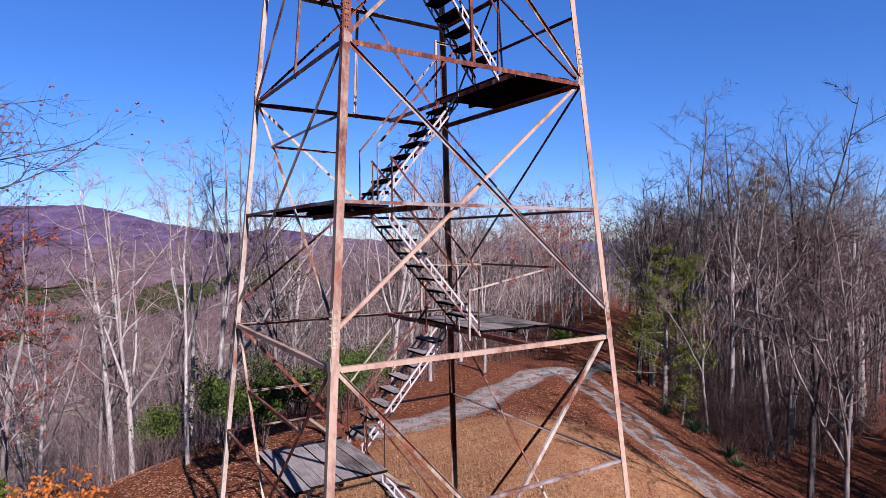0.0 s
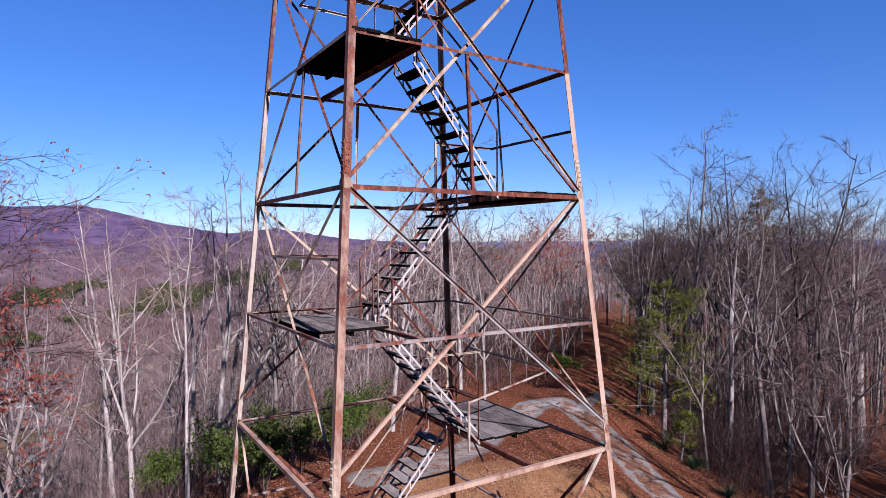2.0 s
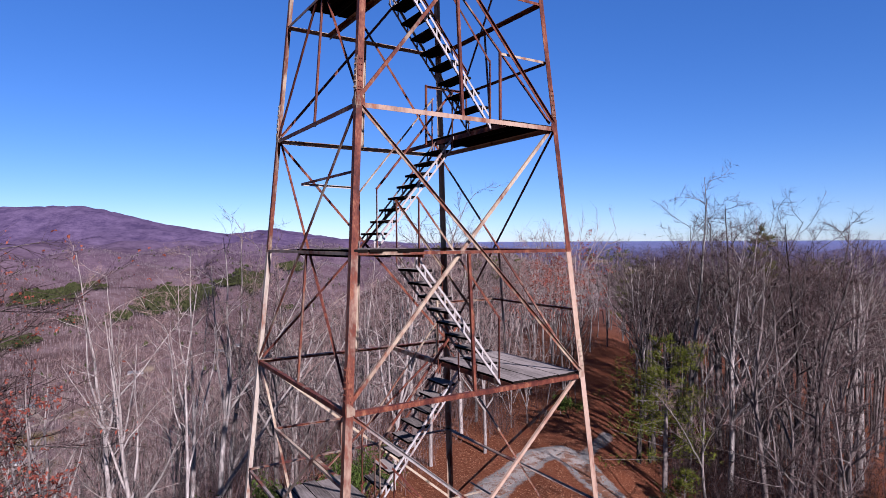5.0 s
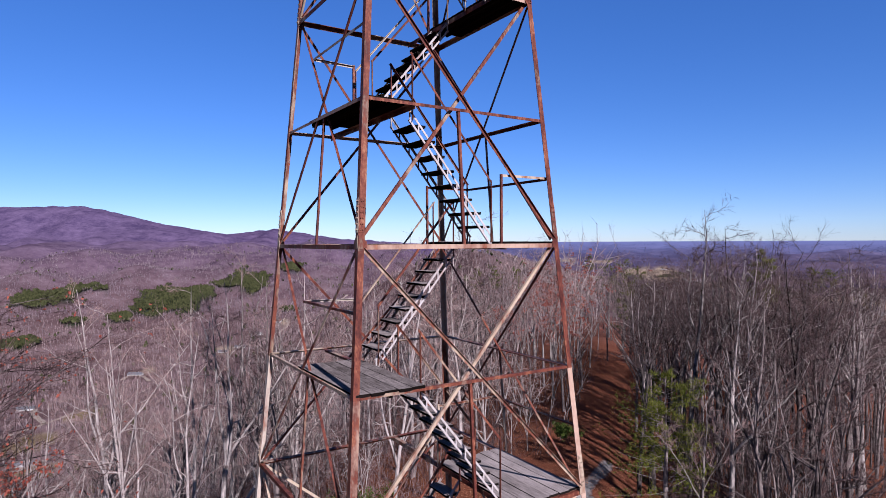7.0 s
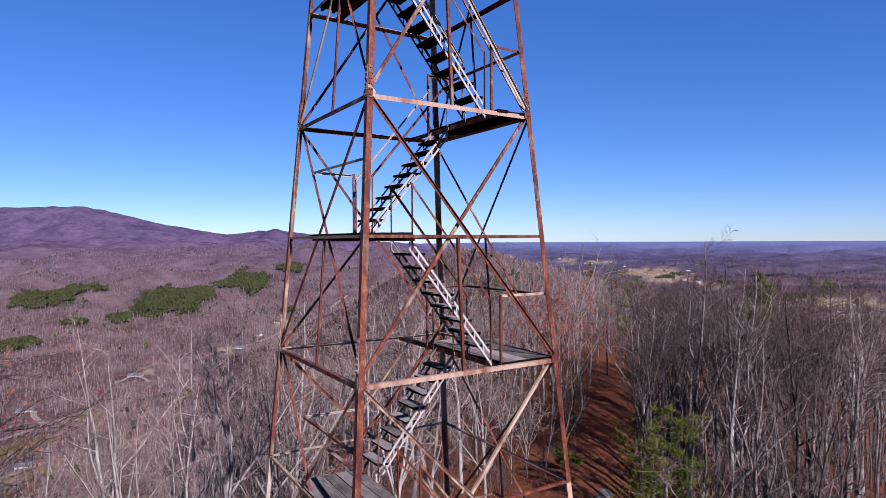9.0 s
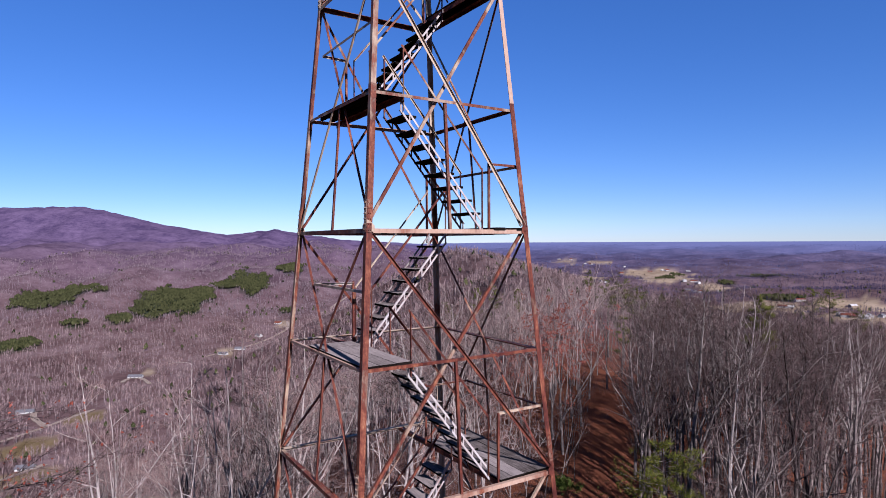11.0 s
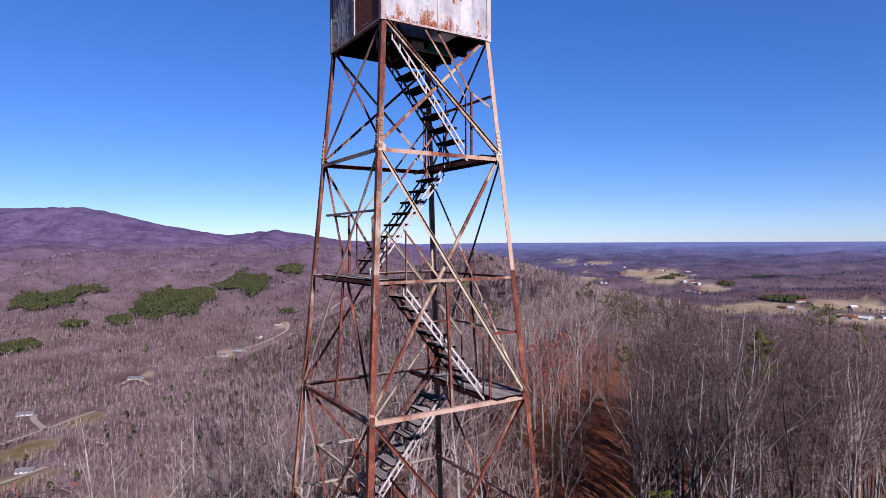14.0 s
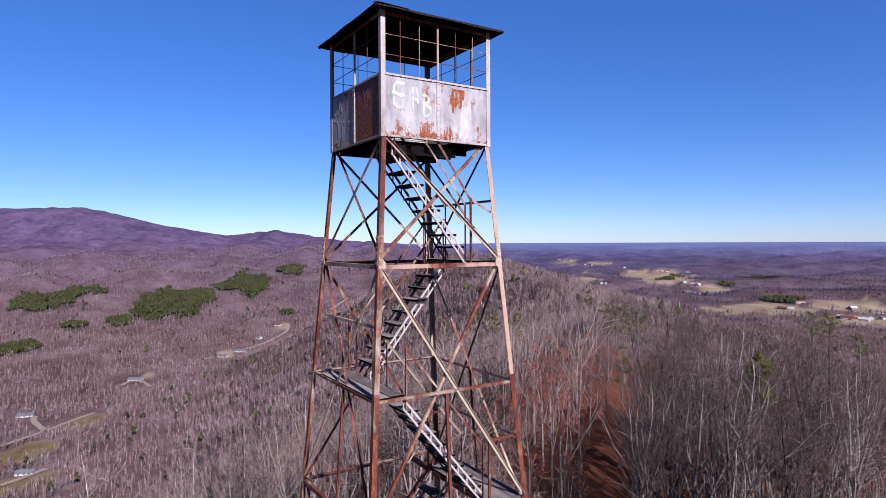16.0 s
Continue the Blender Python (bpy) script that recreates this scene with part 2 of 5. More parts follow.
def bar(name, p0, p1, w, h, material, parent, label="", up=(0, 0, 1)):
    """A rectangular bar with slightly eased edges, w across and h along up."""
    bm = bmesh.new()
    d = (Vector(p1) - Vector(p0)).normalized()
    u = Vector(up)
    if abs(d.dot(u)) > 0.95:
        u = Vector((0, 1, 0))
    u, s = square(p0, p1, u, d.cross(u))
    e = min(w, h) * 0.12
    x, y = w / 2, h / 2
    sweep(bm, p0, p1, [(-x + e, -y), (x - e, -y), (x, -y + e), (x, y - e), (x - e, y), (-x + e, y), (-x, y - e), (-x, -y + e)], s, u)
    return part(name, bm, material, parent, label)


def pipe(name, pts, r, material, parent, label="", sides=7):
    V, F = [], []
    tube(V, F, [Vector(p) for p in pts], [r] * len(pts), sides)
    return arrays(name, V, F, material, parent, label)


def tube(V, F, pts, radii, sides):
    """Adds a tapering tube along pts to the lists V and F (triangles)."""
    base = len(V)
    n = len(pts)
    for i, p in enumerate(pts):
        d = (pts[min(i + 1, n - 1)] - pts[max(i - 1, 0)])
        d = d.normalized() if d.length > 1e-9 else Vector((0, 0, 1))
        a = d.orthogonal().normalized() if abs(d.z) < 0.9 else d.cross(Vector((0, 1, 0))).normalized()
        c = d.cross(a)
        for k in range(sides):
            q = 2 * math.pi * k / sides
            V.append(tuple(p + (a * math.cos(q) + c * math.sin(q)) * radii[i]))
    for i in range(n - 1):
        for k in range(sides):
            a0, a1 = base + i * sides + k, base + i * sides + (k + 1) % sides
            b0, b1 = a0 + sides, a1 + sides
            F.append((a0, a1, b1))
            F.append((a0, b1, b0))


def spike(V, F, p, d, length, r, bend):
    """A three-sided twig that tapers to a point."""
    a = d.orthogonal().normalized() * r
    c = d.cross(a).normalized() * r
    b = len(V)
    V.append(tuple(p + a))
    V.append(tuple(p - a * 0.5 + c * 0.87))
    V.append(tuple(p - a * 0.5 - c * 0.87))
    V.append(tuple(p + d * length + bend))
    F += [(b, b + 1, b + 3), (b + 1, b + 2, b + 3), (b + 2, b, b + 3)]


# ---- the land ----
HEAD_C, HEAD_S, REACH = 0.8464, 0.5326, 1.064   # the view's heading, and the unit of the distance ahead


def turn_uv(x, y):
    """Along the view's right and ahead."""
    return HEAD_C * x - HEAD_S * y, (HEAD_S * x + HEAD_C * y) / REACH


def wave(x, y, size, seed):
    """A smooth sum of sines, about -1 to 1."""
    r = np.random.RandomState(seed)
    out = 0
    for i in range(6):
        a, ph = r.uniform(0, 2 * np.pi), r.uniform(0, 2 * np.pi)
        k = 2 * np.pi / size * r.uniform(0.6, 1.8)
        out = out + np.sin((x * np.cos(a) + y * np.sin(a)) * k + ph)
    return out / 3.2


def smooth(a, b, x):
    q = np.clip((x - a) / (b - a), 0, 1)
    return q * q * (3 - 2 * q)


def land(x, y):
    """Height of the ground."""
    x, y = np.asarray(x, float), np.asarray(y, float)
    u, v = turn_uv(x, y)
    d = np.hypot(x, y)
    # the ridge: its crest runs ahead, bends, and climbs to a knob
    l = (u - np.interp(v, [-400, 0, 59, 325, 550, 800, 1000, 1600], [-130, 0, 19.4, 100, 105, 75, 25, -60])) * 0.95
    crest = np.interp(v, [-400, -60, 0, 20, 62, 120, 325, 550, 800, 1000, 1250, 1900], [-60, -4, 0, -0.8, -2.2, -6, -24, -26, -14, 3, -50, -205])
    right = np.interp(l, [0, 2, 8, 20, 60, 200, 500, 900], [0, 0.3, 2.4, 5.0, 14, 60, 150, 265])
    left = np.interp(-l, [0, 8, 14, 30, 80, 220, 430, 800], [0, 0.2, 1.6, 8.5, 36, 118, 225, 300])
    near = crest - np.where(l > 0, right, left)
    near = near + 0.12 * wave(x, y, 9, 3) * smooth(4, 12, d) + 2.5 * wave(x, y, 90, 4) * smooth(60, 250, d) + 6 * wave(x, y, 260, 14) * smooth(200, 600, d)
    tan = u / np.maximum(v, 1.0)
    tan = np.where(v > 1.0, tan, np.sign(u) * 3.0)
    wall = np.interp(tan, [-1.2, -0.78, -0.63, -0.57, -0.49, -0.384, -0.34, -0.30, -0.25, -0.18, -0.1, 0.0, 1.5],
                     [250, 268, 268, 212, 140, 70, 84, 108, 78, 30, 22, 14, 12])
    vf = np.maximum(v, d * 0.35)
    lf = np.interp(vf, [0, 1000, 1250, 1700, 2500, 3000], [-205, -205, -180, -120, -10, 4])
    lf = lf + smooth(3000, 3900, vf) * (wall - 4) - smooth(4000, 4900, vf) * 30
    lf = lf + wave(x, y, 520, 5) * 30 * smooth(1150, 1800, vf) * (1 - smooth(3300, 3800, vf)) + wave(x, y, 190, 8) * 7 * smooth(1150, 1600, vf)
    vr = d / REACH
    rf = np.interp(vr, [0, 900, 1500, 2500, 3300, 4000, 4580], [-140, -140, -136, -130, -92, -34, 9])
    rf = rf + (wave(x, y, 600, 6) * 10 + wave(u * 0.35, v, 330, 15) * 12) * smooth(1200, 1800, vr) * (1 - smooth(3900, 4500, vr)) + wave(x, y, 230, 9) * 5 * (1 - smooth(3900, 4500, vr))
    side = smooth(-0.16, 0.10, tan)
    far = lf * (1 - side) + rf * side
    top = np.maximum(near, far)
    gap = np.minimum(np.abs(near - far) / 16.0, 1.0)
    return top + 4.0 * (1 - gap) ** 2 * smooth(200, 400, d)


TRACK = [(10.6, -9.9), (12.8, -2.5), (14.9, 3.9), (16.5, 8.3), (18.2, 11.9), (19.3, 15.2), (19.6, 17.1), (17.7, 17.4), (14.1, 15.5), (10.9, 13.3), (7.8, 11.8), (5.0, 12.2)]
PATHWAY = [(19.6, 15.4), (26.0, 19.2), (32.2, 25.0), (39.6, 31.3), (49.5, 40.5)]


def to_line(x, y, line):
    """Distance to a polyline."""
    best = np.full(np.shape(x), 1e9)
    for (ax, ay), (bx, by) in zip(line, line[1:]):
        dx, dy = bx - ax, by - ay
        q = np.clip(((x - ax) * dx + (y - ay) * dy) / (dx * dx + dy * dy), 0, 1)
        best = np.minimum(best, np.hypot(x - ax - q * dx, y - ay - q * dy))
    return best


def uv_xy(u, v):
    return HEAD_C * u + HEAD_S * REACH * v, -HEAD_S * u + HEAD_C * REACH * v


# far fields and pine stands: (u, v, half width, half depth)
FIELDS = [(521, 2144, 97, 260), (922, 2452, 137, 151), (846, 2123, 109, 260), (884, 1813, 51, 75), (766, 1298, 91, 121), (962, 1321, 79, 149), (813, 1102, 66, 57), (680, 3137, 71, 162), (842, 2996, 66, 34), (666, 1255, 79, 82),
          (-456, 599, 32, 28), (-403, 520, 28, 15), (-457, 706, 21, 21), (-507, 956, 15, 21), (-424, 1089, 25, 18), (-373, 1301, 16, 25)]
STANDS = [(-1105, 1600, 105, 150), (-748, 1550, 96, 205), (-622, 1745, 80, 150), (-654, 1534, 29, 25), (-778, 1354, 26, 48), (-861, 1128, 44, 39), (-535, 1968, 45, 89), (-861, 1302, 28, 22), (-409, 1462, 19, 36),
          (1275, 2257, 72, 110), (846, 2128, 40, 131), (987, 2370, 30, 16), (867, 1450, 44, 50), (964, 1905, 27, 23)]


ROADS = [[(-496, 617), (-487, 644), (-480, 667), (-477, 704), (-466, 741)], [(-451, 1058), (-418, 1096), (-393, 1127), (-374, 1159), (-361, 1211), (-348, 1264), (-369, 1320)],
         [(-480, 667), (-513, 696), (-538, 718), (-536, 727)], [(-463, 876), (-488, 912), (-515, 932), (-524, 916), (-511, 884)], [(-415, 515), (-405, 529), (-400, 554)], [(-292, 1450), (-287, 1543), (-275, 1610)]]


def blob(u, v, spots, seed):
    w = 1.0 + 0.2 * wave(u, v, 120, seed) + 0.1 * wave(u, v, 40, seed + 1)
    out = np.zeros(np.shape(u))
    for cu, cv, a, c in spots:
        # long side away from the ridge
        m = math.hypot(cu, cv)
        along, aside = ((u - cu) * cu + (v - cv) * cv) / m, ((u - cu) * cv - (v - cv) * cu) / m
        q = np.sqrt((aside / a) ** 2 + (along / c) ** 2) * w
        out = np.maximum(out, 1 - smooth(0.85, 1.1, q))
    return out


def build_land():
    mid = math.degrees(math.atan2(HEAD_C, HEAD_S))    # the view's heading, from +x
    fine = np.arange(-46, 46, 0.36)
    rest = np.arange(46, 314, 4.0)
    ang = np.radians(mid - np.concatenate([fine, rest]))
    rad = [2.0]
    while rad[-1] < 4880:
        r = rad[-1]
        rad.append(r + max(0.35, r * 0.019) if r < 60 else r * 1.026)
    rad = np.array(rad)
    A, R = np.meshgrid(ang, rad)
    X, Y = R * np.cos(A), R * np.sin(A)
    # the middle of the fan is the tower's foot
    Z = land(X, Y)
    n, m = len(rad), len(ang)
    V = np.column_stack([X.ravel(), Y.ravel(), Z.ravel()])
    V = np.vstack([V, [[0, 0, float(land(0, 0))]]])
    i, j = np.meshgrid(np.arange(n - 1), np.arange(m), indexing="ij")
    j2 = (j + 1) % m
    a, b, c, d = i * m + j, i * m + j2, (i + 1) * m + j2, (i + 1) * m + j
    F = np.concatenate([np.stack([a, c, b], -1).reshape(-1, 3), np.stack([a, d, c], -1).reshape(-1, 3)])
    hub = np.stack([np.full(m, n * m), np.arange(m), (np.arange(m) + 1) % m], -1)[:, [0, 1, 2]]
    F = np.vstack([F, hub])
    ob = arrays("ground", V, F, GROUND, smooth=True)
    x, y = V[:, 0], V[:, 1]
    u, v = turn_uv(x, y)
    dist = np.hypot(x, y)
    lane = np.minimum(to_line(x, y, TRACK), to_line(x, y, PATHWAY[:2]) + 0.6)
    masks = {
        "gravel": (1 - smooth(0.6, 1.5, lane)) * 0.8,
        "grass": (1 - smooth(0.8, 1.15, np.hypot((x - 7.2) / 7.3, (y - 3.5) / 8.0))) * 0.9,
        "far": smooth(70, 220, dist),
        "field": blob(u, v, FIELDS, 11) * smooth(300, 500, dist),
        "pasture": blob(u, v, FIELDS[10:13], 11) * smooth(300, 500, dist),
        "pine": blob(u, v, STANDS, 12) * smooth(300, 500, dist),
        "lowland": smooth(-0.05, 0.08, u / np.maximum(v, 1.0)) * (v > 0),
        # The next two say how strongly the painted haze covers the ground.
        "horizon_haze": smooth(3500, 4800, dist) * 0.85 * (v > 0) * smooth(-0.25, 0.0, u / np.maximum(v, 1.0)),
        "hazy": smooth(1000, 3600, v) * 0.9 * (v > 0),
    }
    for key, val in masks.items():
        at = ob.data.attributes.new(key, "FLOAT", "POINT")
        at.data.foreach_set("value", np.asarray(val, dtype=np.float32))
    tagged(ob, "leaf-strewn ridge ground falling to wooded valleys and hills", "ground", kind="structure")
    return ob


ground = build_land()


# ---- the tower ----
LEVEL = [23.98, 21.87, 19.79, 17.715, 15.68, 13.59, 11.54, 9.45, 7.356, 5.27, 3.22]
TAPER = 0.07543


def half(z):
    return 1.047 + TAPER * (24.0 - z)


tower = thing("lookout_tower", "tall rusty steel lookout tower with metal cab and zigzag stairs", "tower")
CORNERS = {"n": (-1, -1), "r": (1, -1), "l": (-1, 1), "b": (1, 1)}
FACES = [("n", "r", (0, 1)), ("n", "l", (1, 0)), ("l", "b", (0, -1)), ("r", "b", (-1, 0))]   # with the way inwards


def corner(k, z, off=0.0):
    h = half(z) + off
    return Vector((CORNERS[k][0] * h, CORNERS[k][1] * h, z))


def on_face(f, q, z, off=0.0):
    a, b, inward = FACES[f]
    p = corner(a, z).lerp(corner(b, z), q)
    return p + Vector((inward[0], inward[1], 0)) * off


rnd = random.Random(5)
for k, (sx, sy) in CORNERS.items():
    base = -0.25 if k != "l" else -0.35
    coats = {"n": (STEEL_TAN, STEEL_RUST, STEEL), "r": (STEEL_TAN, STEEL_RUST, STEEL_TAN), "l": (STEEL_PALE, STEEL, STEEL), "b": (STEEL, STEEL, STEEL)}[k]
    for z0, z1, w, coat in zip((base, 11.5, 19.9), (11.5, 19.9, 24.0), (0.102, 0.092, 0.085), coats):
        angle_iron("leg", corner(k, z0), corner(k, z1), w, (-sx, 0, 0), (0, -sy, 0), coat, tower, "", 0.010)
    # splice plates with bolts
    for z in (5.75, 9.8, 14.0, 17.9, 22.1):
        p = corner(k, z)
        for a, c in (((-sx, 0, 0), (0, sy, 0)), ((0, -sy, 0), (sx, 0, 0))):
            a, c = Vector(a), Vector(c)
            bm = bmesh.new()
            d0, d1 = corner(k, z - 0.24), corner(k, z + 0.24)
            ax, ay = square(d0, d1, a, c)
            sweep(bm, d0 + ay * 0.002, d1 + ay * 0.002, [(0.004, 0), (0.08, 0), (0.08, 0.008), (0.004, 0.008)], ax, ay)
            for i in range(6):
                for col in (0.025, 0.058):
                    q = d0.lerp(d1, (i + 0.5) / 6) + ax * col + ay * 0.010
                    sweep(bm, q, q + ay * 0.014, [(0.011 * math.cos(t * math.pi / 3), 0.011 * math.sin(t * math.pi / 3)) for t in range(6)],
                          ax, (d1 - d0).normalized())
            part("splice_plate", bm, STEEL, tower)
    bm = bmesh.new()
    foot = corner(k, 0.0)
    g0 = float(land(foot.x, foot.y))
    bmesh.ops.create_cube(bm, size=1.0, matrix=Matrix.Translation((foot.x, foot.y, g0 - 0.15)) @ Matrix.Diagonal((0.6, 0.6, 0.9, 1)))
    bmesh.ops.bevel(bm, geom=bm.edges[:], offset=0.03, segments=1, affect="EDGES")
    k_foot = part("footing", bm, None, tower, "weathered concrete footing")
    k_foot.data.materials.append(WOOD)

MATS = (STEEL, STEEL, STEEL_RUST, STEEL_TAN, STEEL)
# the coats of the girts and braces that differ from the rest: (level or panel, face[, bar])
GIRTS = {(7, 0): STEEL_RUST, (8, 0): STEEL_STAIR, (8, 1): STEEL_STAIR, (9, 0): STEEL_TAN, (9, 1): STEEL_TAN, (10, 0): STEEL_STAIR, (10, 1): STEEL, (5, 0): STEEL_TAN, (3, 0): STEEL_TAN, (1, 0): STEEL_TAN}
BRACES = {(4, 1, 0): STEEL, (4, 1, 1): STEEL, (4, 0, 0): STEEL_STAIR, (4, 0, 1): STEEL_TAN}
for lv in range(1, 11):
    z = LEVEL[lv]
    main = lv % 2 == 1
    for f, (a, b, inward) in enumerate(FACES):
        i = Vector((inward[0], inward[1], 0))
        w = 0.068 if main else 0.046
        angle_iron("girt", on_face(f, 0.0, z, 0.012), on_face(f, 1.0, z, 0.012), w, (0, 0, -1), i, GIRTS.get((lv, f)) or rnd.choice(MATS), tower, "", 0.008,
                   0.10 if f > 1 else w)
        # gusset plates at both ends
        if main:
            for q in (0.0, 1.0):
                bm = bmesh.new()
                p = on_face(f, q, z, 0.003)
                t = (on_face(f, 1 - q, z) - on_face(f, q, z)).normalized()
                n = -i
                up = Vector((0, 0, 1))
                sweep(bm, p, p + n * 0.007, [(0.01, -0.13), (0.06, -0.11), (0.13, -0.04), (0.13, 0.04), (0.06, 0.11), (0.01, 0.13)], t, up)
                part("gusset_plate", bm, STEEL, tower)

PANELS = [(24.0, LEVEL[1]), (LEVEL[1], LEVEL[3]), (LEVEL[3], LEVEL[5]), (LEVEL[5], LEVEL[7]), (LEVEL[7], LEVEL[9] + 0.38), (LEVEL[9], -0.52)]
for n, (zt, zb) in enumerate(PANELS):
    for f, (a, b, inward) in enumerate(FACES):
        i = Vector((inward[0], inward[1], 0))
        for s, off in ((0, 0.02), (1, 0.09)):
            p0 = on_face(f, 0.02 if s == 0 else 0.98, zt - 0.06, off)
            p1 = on_face(f, 0.98 if s == 0 else 0.02, zb + 0.06, off)
            d = (p1 - p0).normalized()
            side = d.cross(i)
            if side.z > 0:
                side = -side
            # one bar of each cross turns its free flange out, the other in
            kind = rnd.choice((STEEL, STEEL, STEEL_RUST) if f == 0 else (STEEL, STEEL_RUST, STEEL_RUST))
            if n == 5 and f != 1:
                kind = STEEL_PALE if s else STEEL
            kind = BRACES.get((n, f, s), kind)
            out = s == (1 if f == 1 else 0)
            p0, p1 = p0 - side * 0.03, p1 - side * 0.03
            angle_iron("brace", p0, p1, 0.049 if n < 5 else 0.062, side, -i if out else i, kind, tower, "", 0.006, 0.042)

# hangers from the even rings down to the odd ones
for lv in (2, 4, 6):
    for f in range(4):
        i = Vector((FACES[f][2][0], FACES[f][2][1], 0))
        q = 0.48
        angle_iron("hanger", on_face(f, q, LEVEL[lv] - 0.02, 0.03), on_face(f, q, LEVEL[lv + 1] - 0.05, 0.03), 0.045, i, i.cross(Vector((0, 0, 1))),
                   STEEL_RUST if f < 2 else STEEL, tower)

# landings: level, x from, x to, y from, y to
LANDINGS = {10: (-2.46, -0.95, -1.0, 0.92), 9: (0.80, 2.32, -1.12, 1.12), 8: (-2.16, -0.95, -1.10, 0.93), 7: (0.70, 2.10, -2.06, 0.16), 6: (-1.95, -0.86, -2.0, 0.36),
            5: (0.74, 1.80, -1.76, 0.60), 4: (-1.63, -0.82, -1.62, 0.62), 3: (0.80, 1.52, -1.50, 0.62), 2: (-1.34, -0.80, -1.30, 0.92), 1: (0.78, 1.19, -1.19, 0.70)}
# flights: lower level, y from, y to
FLIGHTS = {10: (0.02, 0.66), 9: (-1.05, -0.42), 8: (-0.55, 0.08), 7: (-1.72, -1.08), 6: (-0.32, 0.32), 5: (-1.45, -0.82), 4: (-0.06, 0.56), 3: (-1.22, -0.62), 2: (0.0, 0.60), 1: (-1.0, -0.42)}

for lv, (x0, x1, y0, y1) in LANDINGS.items():
    z = LEVEL[lv]
    even = lv % 2 == 0
    deck = part("landing", bmesh.new(), None, tower)
    inner = x1 if even else x0
    hf = half(z)
    # beams that carry the planks, from face to face
    angle_iron("beam", (inner, -hf + 0.02, z - 0.012), (inner, hf - 0.02, z - 0.012), 0.08, (0, 0, -1), (-1 if even else 1, 0, 0), STEEL_RUST if not even else STEEL, deck)
    mid = (x0 + x1) / 2
    for xx in (x0 + 0.06, mid):
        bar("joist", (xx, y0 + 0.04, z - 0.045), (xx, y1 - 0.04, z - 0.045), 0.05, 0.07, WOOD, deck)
    n = max(2, round((x1 - x0) / 0.24))
    w = (x1 - x0) / n
    for j in range(n):
        xx = x0 + w * (j + 0.5)
        e0, e1 = y0 + rnd.uniform(-0.04, 0.03), y1 + rnd.uniform(-0.03, 0.05)
        dz = rnd.uniform(-0.004, 0.006)
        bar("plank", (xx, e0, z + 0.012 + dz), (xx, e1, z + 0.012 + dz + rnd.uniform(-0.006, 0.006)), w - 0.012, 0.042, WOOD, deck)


def flight(lv, y0, y1, z0, z1, xa, xb):
    """A straight stair from (xa, z0) up to (xb, z1), between y0 and y1."""
    st = part("stair_flight", bmesh.new(), None, tower)
    n = 9
    for y in (y0, y1):
        pale = STEEL_GREY if y == y0 else STEEL_STAIR
        p, q = Vector((xa, y, z0)), Vector((xb, y, z1))
        dn = Vector((0, 0, -0.20))
        s = 1 if y == y0 else -1
        angle_iron("stringer", p, q, 0.032, (0, s, 0), (0, 0, -1), pale, st, "", 0.007)
        angle_iron("stringer", p + dn, q + dn, 0.032, (0, s, 0), (0, 0, 1), pale, st, "", 0.007)
        for j in range(n + 1):
            t = min(max(j / n, 0.015), 0.985)
            c = p.lerp(q, t)
            bar("strut", c + Vector((0, s * 0.01, 0)), c + dn + Vector((0, s * 0.01, 0)), 0.022, 0.012, pale, st, "", (0, 1, 0))
    for j in range(1, n):
        t = j / n
        c = Vector((xa, 0, z0 - 0.06)).lerp(Vector((xb, 0, z1 - 0.06)), t)
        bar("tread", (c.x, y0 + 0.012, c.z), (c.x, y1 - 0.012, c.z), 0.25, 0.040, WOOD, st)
    # handrails on posts
    for y in (y0 - 0.03, y1 + 0.03):
        up = Vector((0, 0, 0.86))
        a, b = Vector((xa, y, z0)), Vector((xb, y, z1))
        r0, r1 = a.lerp(b, 0.02) + up, a.lerp(b, 0.98) + up
        angle_iron("handrail", r0, r1, 0.032, (0, 1 if y < y0 else -1, 0), (0, 0, -1), STEEL_RUST if y < y0 else STEEL, st, "", 0.006)
        for t in (0.03, 0.97):
            c = a.lerp(b, t)
            bar("rail_post", c + Vector((0, 0, -0.15)), c + up, 0.035, 0.012, STEEL_RUST, st, "", (1, 0, 0))
    return st


for lv, (y0, y1) in FLIGHTS.items():
    up = lv - 1
    xa = LANDINGS[lv][1] if lv % 2 == 0 else LANDINGS[lv][0]
    if up >= 1:
        xb = LANDINGS[up][0] if up % 2 == 1 else LANDINGS[up][1]
    else:
        xa, xb = 0.60, -0.86
    flight(lv, y0, y1, LEVEL[lv] + 0.12, LEVEL[up] - 0.02 + (0.0 if up else -0.1), xa, xb)
flight(11, -0.72, -0.08, 0.25, LEVEL[10] - 0.02, 1.35, LANDINGS[10][1])

